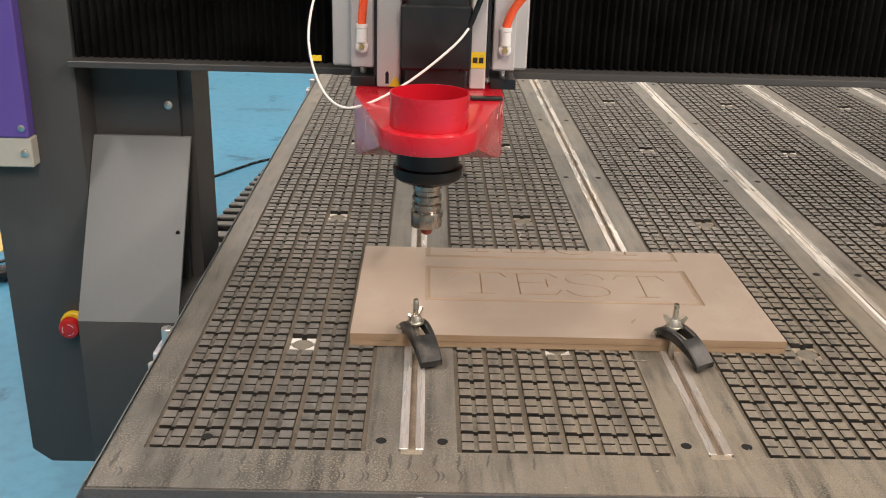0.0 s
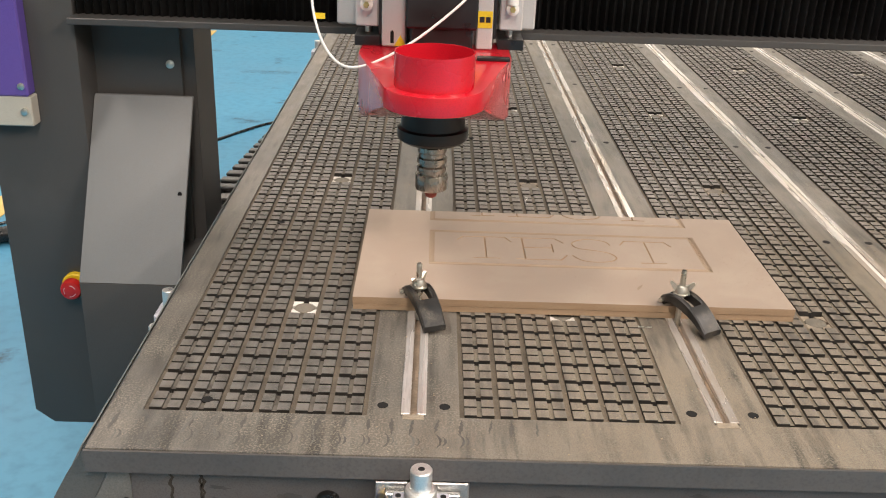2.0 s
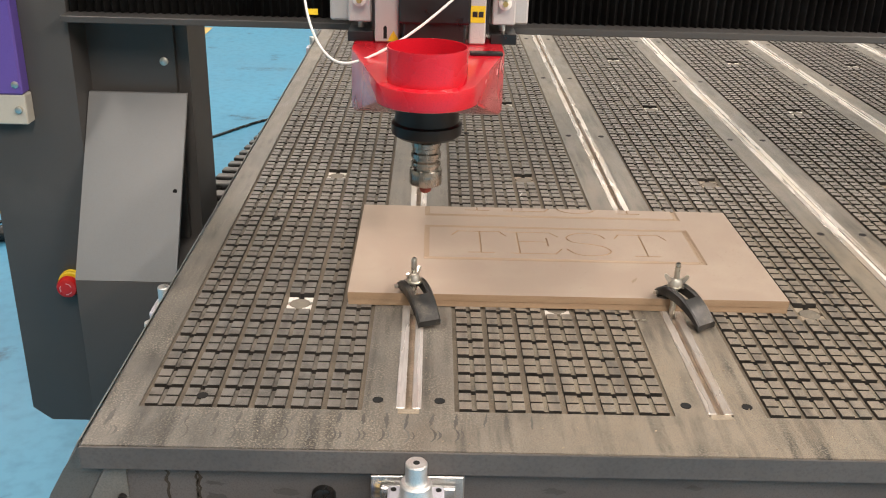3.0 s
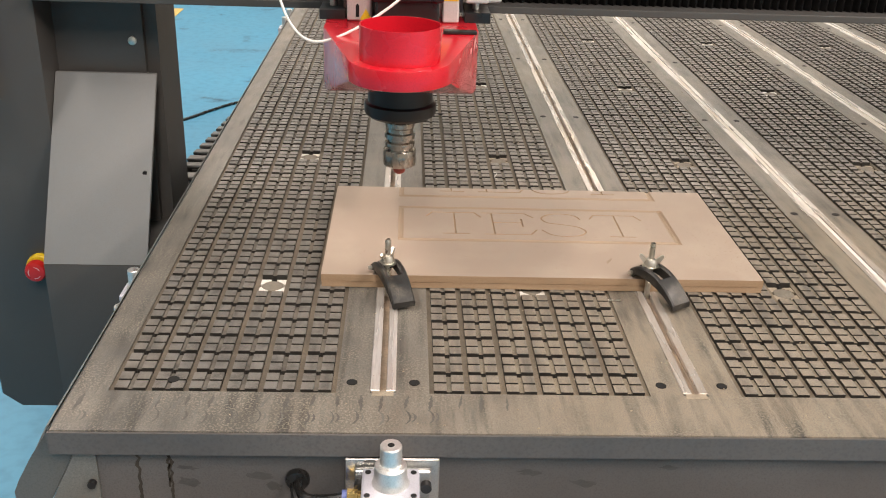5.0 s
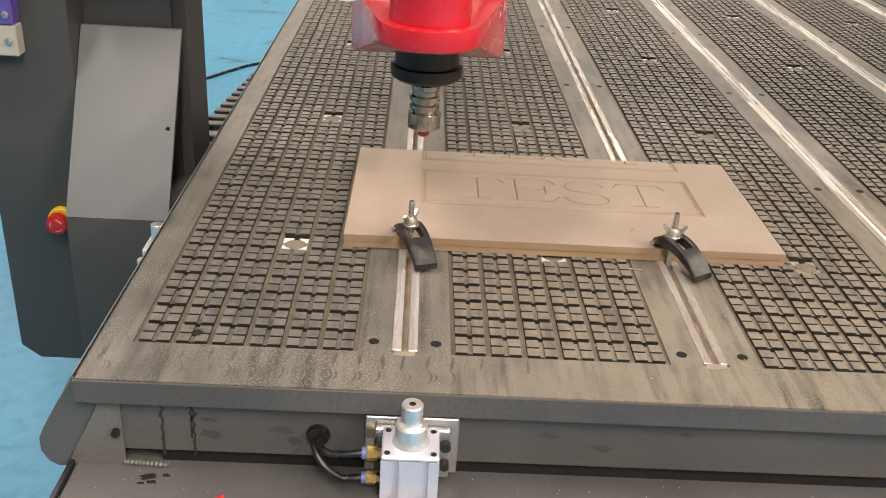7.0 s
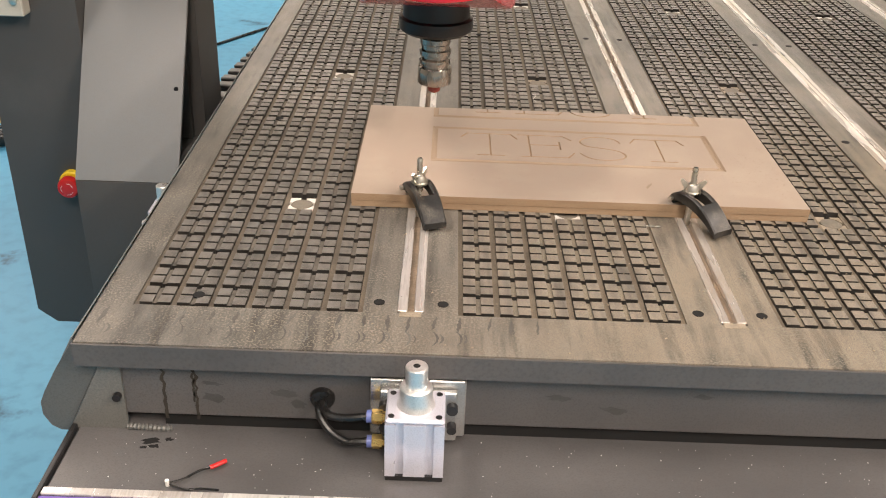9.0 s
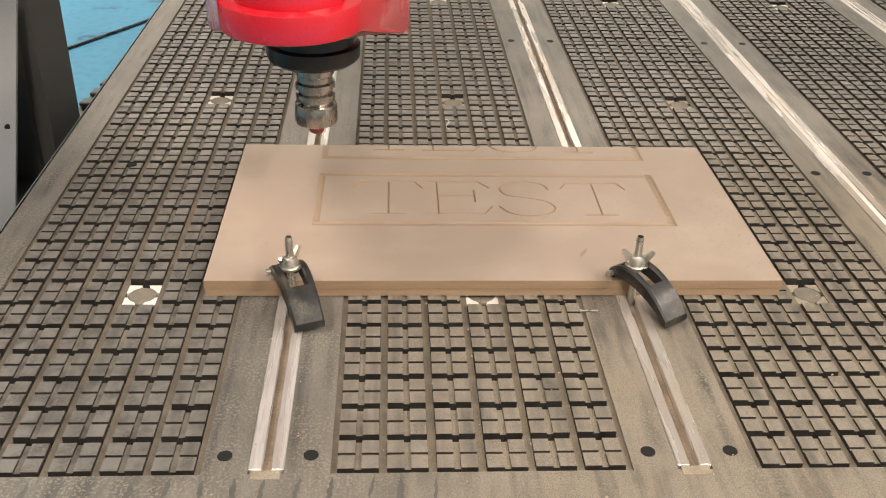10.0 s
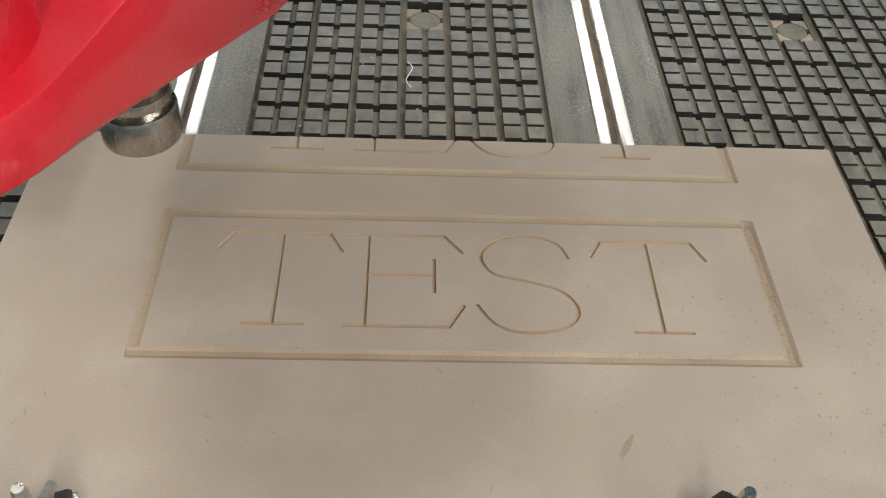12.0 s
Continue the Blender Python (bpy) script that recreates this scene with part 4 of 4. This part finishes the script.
# motor and slide plates
hp("spindle_body", box(-0.036, 0.052, -0.045, 0.040, 1.0585, 1.50, bevel=0.003), M_BLACK, "black square motor body")
hp("body_step", box(-0.042, 0.058, -0.052, -0.0452, 1.095, 1.185, bevel=0.003), M_BLACK, "black motor cover")
hp("back_plate", box(-0.075, 0.085, 0.0402, 0.058, 1.0, 1.60, bevel=0.002), M_PALE, "pale anodised slide plate")
for s, xa, xb in ((-1, -0.078, -0.0425), (1, 0.0585, 0.082)):
    hp("front_plate", box(xa, xb, 0.0, 0.040, 1.0585, 1.60, bevel=0.002), M_PALE, "pale anodised plate")
for xa, xb in ((-0.117, -0.0835), (0.092, 0.1255)):
    hp("side_column", box(xa, xb, 0.012, 0.075, 1.085, 1.60, bevel=0.002), M_PALE, "pale side column")
    hp("column_foot", box(xa - 0.001, xb + 0.003, 0.008, 0.070, 1.0575, 1.0725, bevel=0.001), M_BLACK, "black foot block")
    xm = (xa + xb) / 2
    hp("guide_rod", turned((xm, 0.04, 1.0725), [(0.005, 0), (0.005, 0.0125)], seg=12), M_STEEL)
for xa in (-0.0835, 0.0832):
    hp("seal_strip", box(xa + 0.0006, xa + 0.0046, 0.010, 0.040, 1.075, 1.60), M_BLACK)
hp("carriage", box(-0.150, 0.150, 0.0752, 0.1848, 1.075, 1.60, bevel=0.003), M_PALE, "grey carriage plate behind the slide")
for s, xm, bend in ((-1, -0.100, 0.035), (1, 0.109, 0.20)):
    hp("elbow_body", turned((xm, 0.0118, 1.118), [(0.0068, -0.014), (0.0092, -0.013), (0.0092, 0.0)], "y", 18), M_WHITE, "white elbow fitting")
    hp("elbow_screw", turned((xm, -0.002, 1.118), [(0.0042, -0.006), (0.0042, 0.0)], "y", 6), M_BRASS)
    hp("elbow_neck", turned((xm, 0.002, 1.124), [(0.0082, 0), (0.0082, 0.020), (0.0092, 0.021), (0.0092, 0.026)], seg=18), M_WHITE)
    hp("air_hose", tube([(xm, 0.002, 1.150), (xm + bend * 0.08, 0.0, 1.185), (xm + bend * 0.35, -0.01, 1.24), (xm + bend, -0.015, 1.33), (xm + bend * 1.4, 0.0, 1.45)], 0.0062, 12), M_ORANGE, "orange-red air hose")
hp("black_cable", tube([(0.055, -0.05, 1.160), (0.066, -0.055, 1.19), (0.084, -0.055, 1.24), (0.11, -0.05, 1.32)], 0.0042, 10), M_RUBBER)
hp("white_cable", tube([(0.053, -0.052, 1.155), (0.030, -0.065, 1.130), (-0.03, -0.09, 1.085), (-0.09, -0.105, 1.055), (-0.128, -0.10, 1.053), (-0.156, -0.085, 1.085), (-0.170, -0.06, 1.14),
                        (-0.160, -0.03, 1.20), (-0.138, 0.0, 1.215)], 0.0018, 10), M_WHITE, "thin white looping cable")
hp("cable_tag", box(-0.167, -0.151, -0.0725, -0.0715, 1.108, 1.116), M_YELLOW, "yellow cable tag")
rating = hp("rating_label", box(-0.032, 0.048, -0.0462, -0.0455, 1.20, 1.275), M_LABEL, "grey printed rating label")
hp("label_patch", box(0.018, 0.044, -0.0468, -0.0463, 1.215, 1.240), M_PAPER, parent=rating)
hp("label_band", box(-0.031, -0.010, -0.0468, -0.0463, 1.262, 1.274), M_LIGHTBLUE, parent=rating)
hp("label_band", box(-0.031, -0.010, -0.0468, -0.0463, 1.252, 1.2605), M_YELLOW, parent=rating)
for i in range(5):
    hp("print_bar", box(-0.028, 0.010, -0.0468, -0.0463, 1.204 + i * 0.0075, 1.2065 + i * 0.0075), M_DARK, parent=rating)
hp("print_bar", box(0.020, 0.042, -0.0472, -0.0469, 1.230, 1.233), M_DARK, parent=rating)
sticker = hp("code_label", box(-0.0655, -0.045, -0.0008, -0.0002, 1.185, 1.213), M_PAPER, "white sticker with a printed patch")
hp("code_patch", box(-0.062, -0.049, -0.0014, -0.0009, 1.192, 1.207), M_LABEL, parent=sticker)
hp("indicator_housing", box(-0.041, -0.030, -0.056, -0.0453, 1.190, 1.213, bevel=0.002), M_BLACK)
hp("indicator", turned((-0.0413, -0.050, 1.2015), [(0.004, -0.004), (0.0075, -0.002), (0.0075, 0.0)], "x", 18), M_GREEN, "lit green indicator")
warning = hp("yellow_label", box(0.0595, 0.0810, -0.0008, -0.0002, 1.090, 1.114), M_YELLOW, "yellow warning label")
hp("label_print", box(0.0625, 0.0695, -0.0014, -0.0009, 1.098, 1.106), M_BLACK, parent=warning)
hp("label_print", box(0.0715, 0.0782, -0.0014, -0.0009, 1.098, 1.106), M_BLACK, parent=warning)
hp("plate_slot", prism([(-0.0655, 1.064), (-0.0605, 1.064), (-0.0605, 1.080), (-0.063, 1.083), (-0.0655, 1.080)], "y", -0.0006, -0.0001), M_HOLE)
hp("warning_triangle", prism([(-0.060, 1.0602), (-0.042, 1.0602), (-0.051, 1.076)], "y", -0.0012, -0.0004), M_YELLOW, "yellow warning triangle")

# ---- chips, wire and scuffs ----
random.seed(11)


def chips(name, count, x0, x1, y0, y1, z, lo, hi, mat, label):
    bm = bmesh.new()
    for i in range(count):
        k = random.uniform(lo, hi)
        vs = bx(bm, -k, k, -k * 0.5, k * 0.5, 0, k * 0.5)
        m = pose(random.uniform(x0, x1), random.uniform(y0, y1), z, random.uniform(-12, 12), random.uniform(-12, 12), random.uniform(0, 180))
        for v in vs:
            v.co = m @ v.co
    ob = part(name, bm, mat)
    return tagged(ob, label, "debris", "", "stuff")


chips("wood_chip_scatter", 40, -0.32, 0.9, -0.09, -0.022, TOP, 0.0005, 0.0014, M_CHIP, "pale wood chips scattered on the bed's border")
chips("wood_chip_scatter", 240, -0.05, 0.9, -0.02, 1.3, TOP + 0.0012, 0.0005, 0.0013, M_CHIP, "pale wood chips scattered over the bed")
chips("routing_crumb", 170, 0.4195, 0.4285, 0.350, 0.478, ZT - 0.0006, 0.0003, 0.0009, M_MDFROUT, "tan crumbs left in the routed frame")
chips("routing_crumb", 120, 0.14, 0.43, 0.3475, 0.3565, ZT - 0.0005, 0.0003, 0.0007, M_MDFROUT, "tan crumbs left in the routed frame")
chips("ledge_debris", 130, -0.33, 0.5, -0.185, -0.09, 0.684, 0.0002, 0.0007, M_WHITE, "white specks on the grey ledge")
wire = thing("loose_wire", "short black wire with a red end lying on the ledge", "wire", at=(-0.21, -0.17, 0.684))
part("wire_lead", tube([(-0.230, -0.172, 0.688), (-0.218, -0.164, 0.687), (-0.206, -0.152, 0.687), (-0.196, -0.148, 0.688)], 0.0012, 8), M_RUBBER, wire)
part("wire_end", tube([(-0.196, -0.148, 0.688), (-0.186, -0.141, 0.6885), (-0.182, -0.137, 0.688)], 0.0024, 8), M_ESTOP, wire, "red sleeve")
part("wire_lead", tube([(-0.230, -0.174, 0.688), (-0.214, -0.179, 0.6865), (-0.200, -0.177, 0.6865), (-0.180, -0.181, 0.689)], 0.0012, 8), M_RUBBER, wire)
part("wire_tip", turned((-0.233, -0.172, 0.6842), [(0.0022, 0), (0.0022, 0.007)], seg=10), M_WHITE, wire, "white terminal")
for (ax, ay), pts in (((0.180, 0.690), [(0, 0), (0.004, -0.012), (-0.001, -0.026), (0.003, -0.040)]), ((0.49, 1.46), [(0, 0), (0.006, 0.02), (-0.004, 0.05), (0.004, 0.07)])):
    curl = thing("plastic_curl", "thin pale curl of swarf on the pads", "swarf", at=(ax, ay, TOP))
    part("curl", tube([(ax + x, ay + y, TOP + 0.003 + 0.002 * (i % 2)) for i, (x, y) in enumerate(pts)], 0.0004, 6), M_WHITE, curl)
pin = thing("small_screw", "small steel screw lying on the bed strip", "screw", at=(0.302, 0.205, TOP))
part("screw_shank", turned((0.302, 0.205, TOP + 0.0016), [(0.0017, -0.009), (0.0017, -0.008), (0.0009, -0.0075), (0.0009, 0.008), (0.0003, 0.0095)], "x", 10), M_ZINC, pin)

# ---- things on the floor ----
hose = thing("vacuum_hose", "thick black corrugated hose lying on the floor", "hose", at=(-1.0, 1.5, 0))
part("hose_tube", tube([(-1.9, 2.06, 0.031), (-1.512, 2.243, 0.031), (-1.312, 2.362, 0.031), (-1.10, 2.25, 0.031), (-1.015, 1.95, 0.031), (-1.046, 1.707, 0.031), (-1.085, 1.526, 0.031), (-0.99, 1.324, 0.031),
                        (-0.80, 1.228, 0.031), (-0.5, 1.2, 0.031), (-0.36, 1.2, 0.031)], 0.030, 14, 18, 0.035), M_RUBBER, hose)
cable = thing("floor_cable", "thin dark cable on the blue floor", "cable", at=(-1.5, 2.5, 0))
part("cable_run", tube([(-1.75, 2.28, 0.006), (-1.586, 2.413, 0.006), (-1.511, 2.546, 0.006), (-1.408, 2.614, 0.006), (-1.2, 2.62, 0.006)], 0.006, 8), M_RUBBER, cable)
cable = thing("floor_cable", "thin grey cable curving over the floor", "cable", at=(-0.95, 3.7, 0))
part("cable_run", tube([(-1.25, 3.2, 0.006), (-1.031, 3.549, 0.006), (-0.938, 3.705, 0.006), (-0.847, 3.839, 0.006), (-0.70, 3.98, 0.006)], 0.007, 8), M_RUBBER, cable)
bm = bmesh.new()
bmesh.ops.create_icosphere(bm, subdivisions=4, radius=1.0)
for v in bm.verts:
    k = 1 + 0.22 * noise.noise(v.co * 2.3) + 0.10 * noise.noise(v.co * 6.1)
    v.co = Vector((v.co.x * 0.29 * k, v.co.y * 0.2 * k, max(-0.098, v.co.z * 0.125 * k)))
bmesh.ops.translate(bm, verts=bm.verts, vec=(-2.42, 4.75, 0.099))
tagged(part("plastic_bag", bm, M_BAG), "crumpled white plastic bag with red print on the floor", "plastic bag")
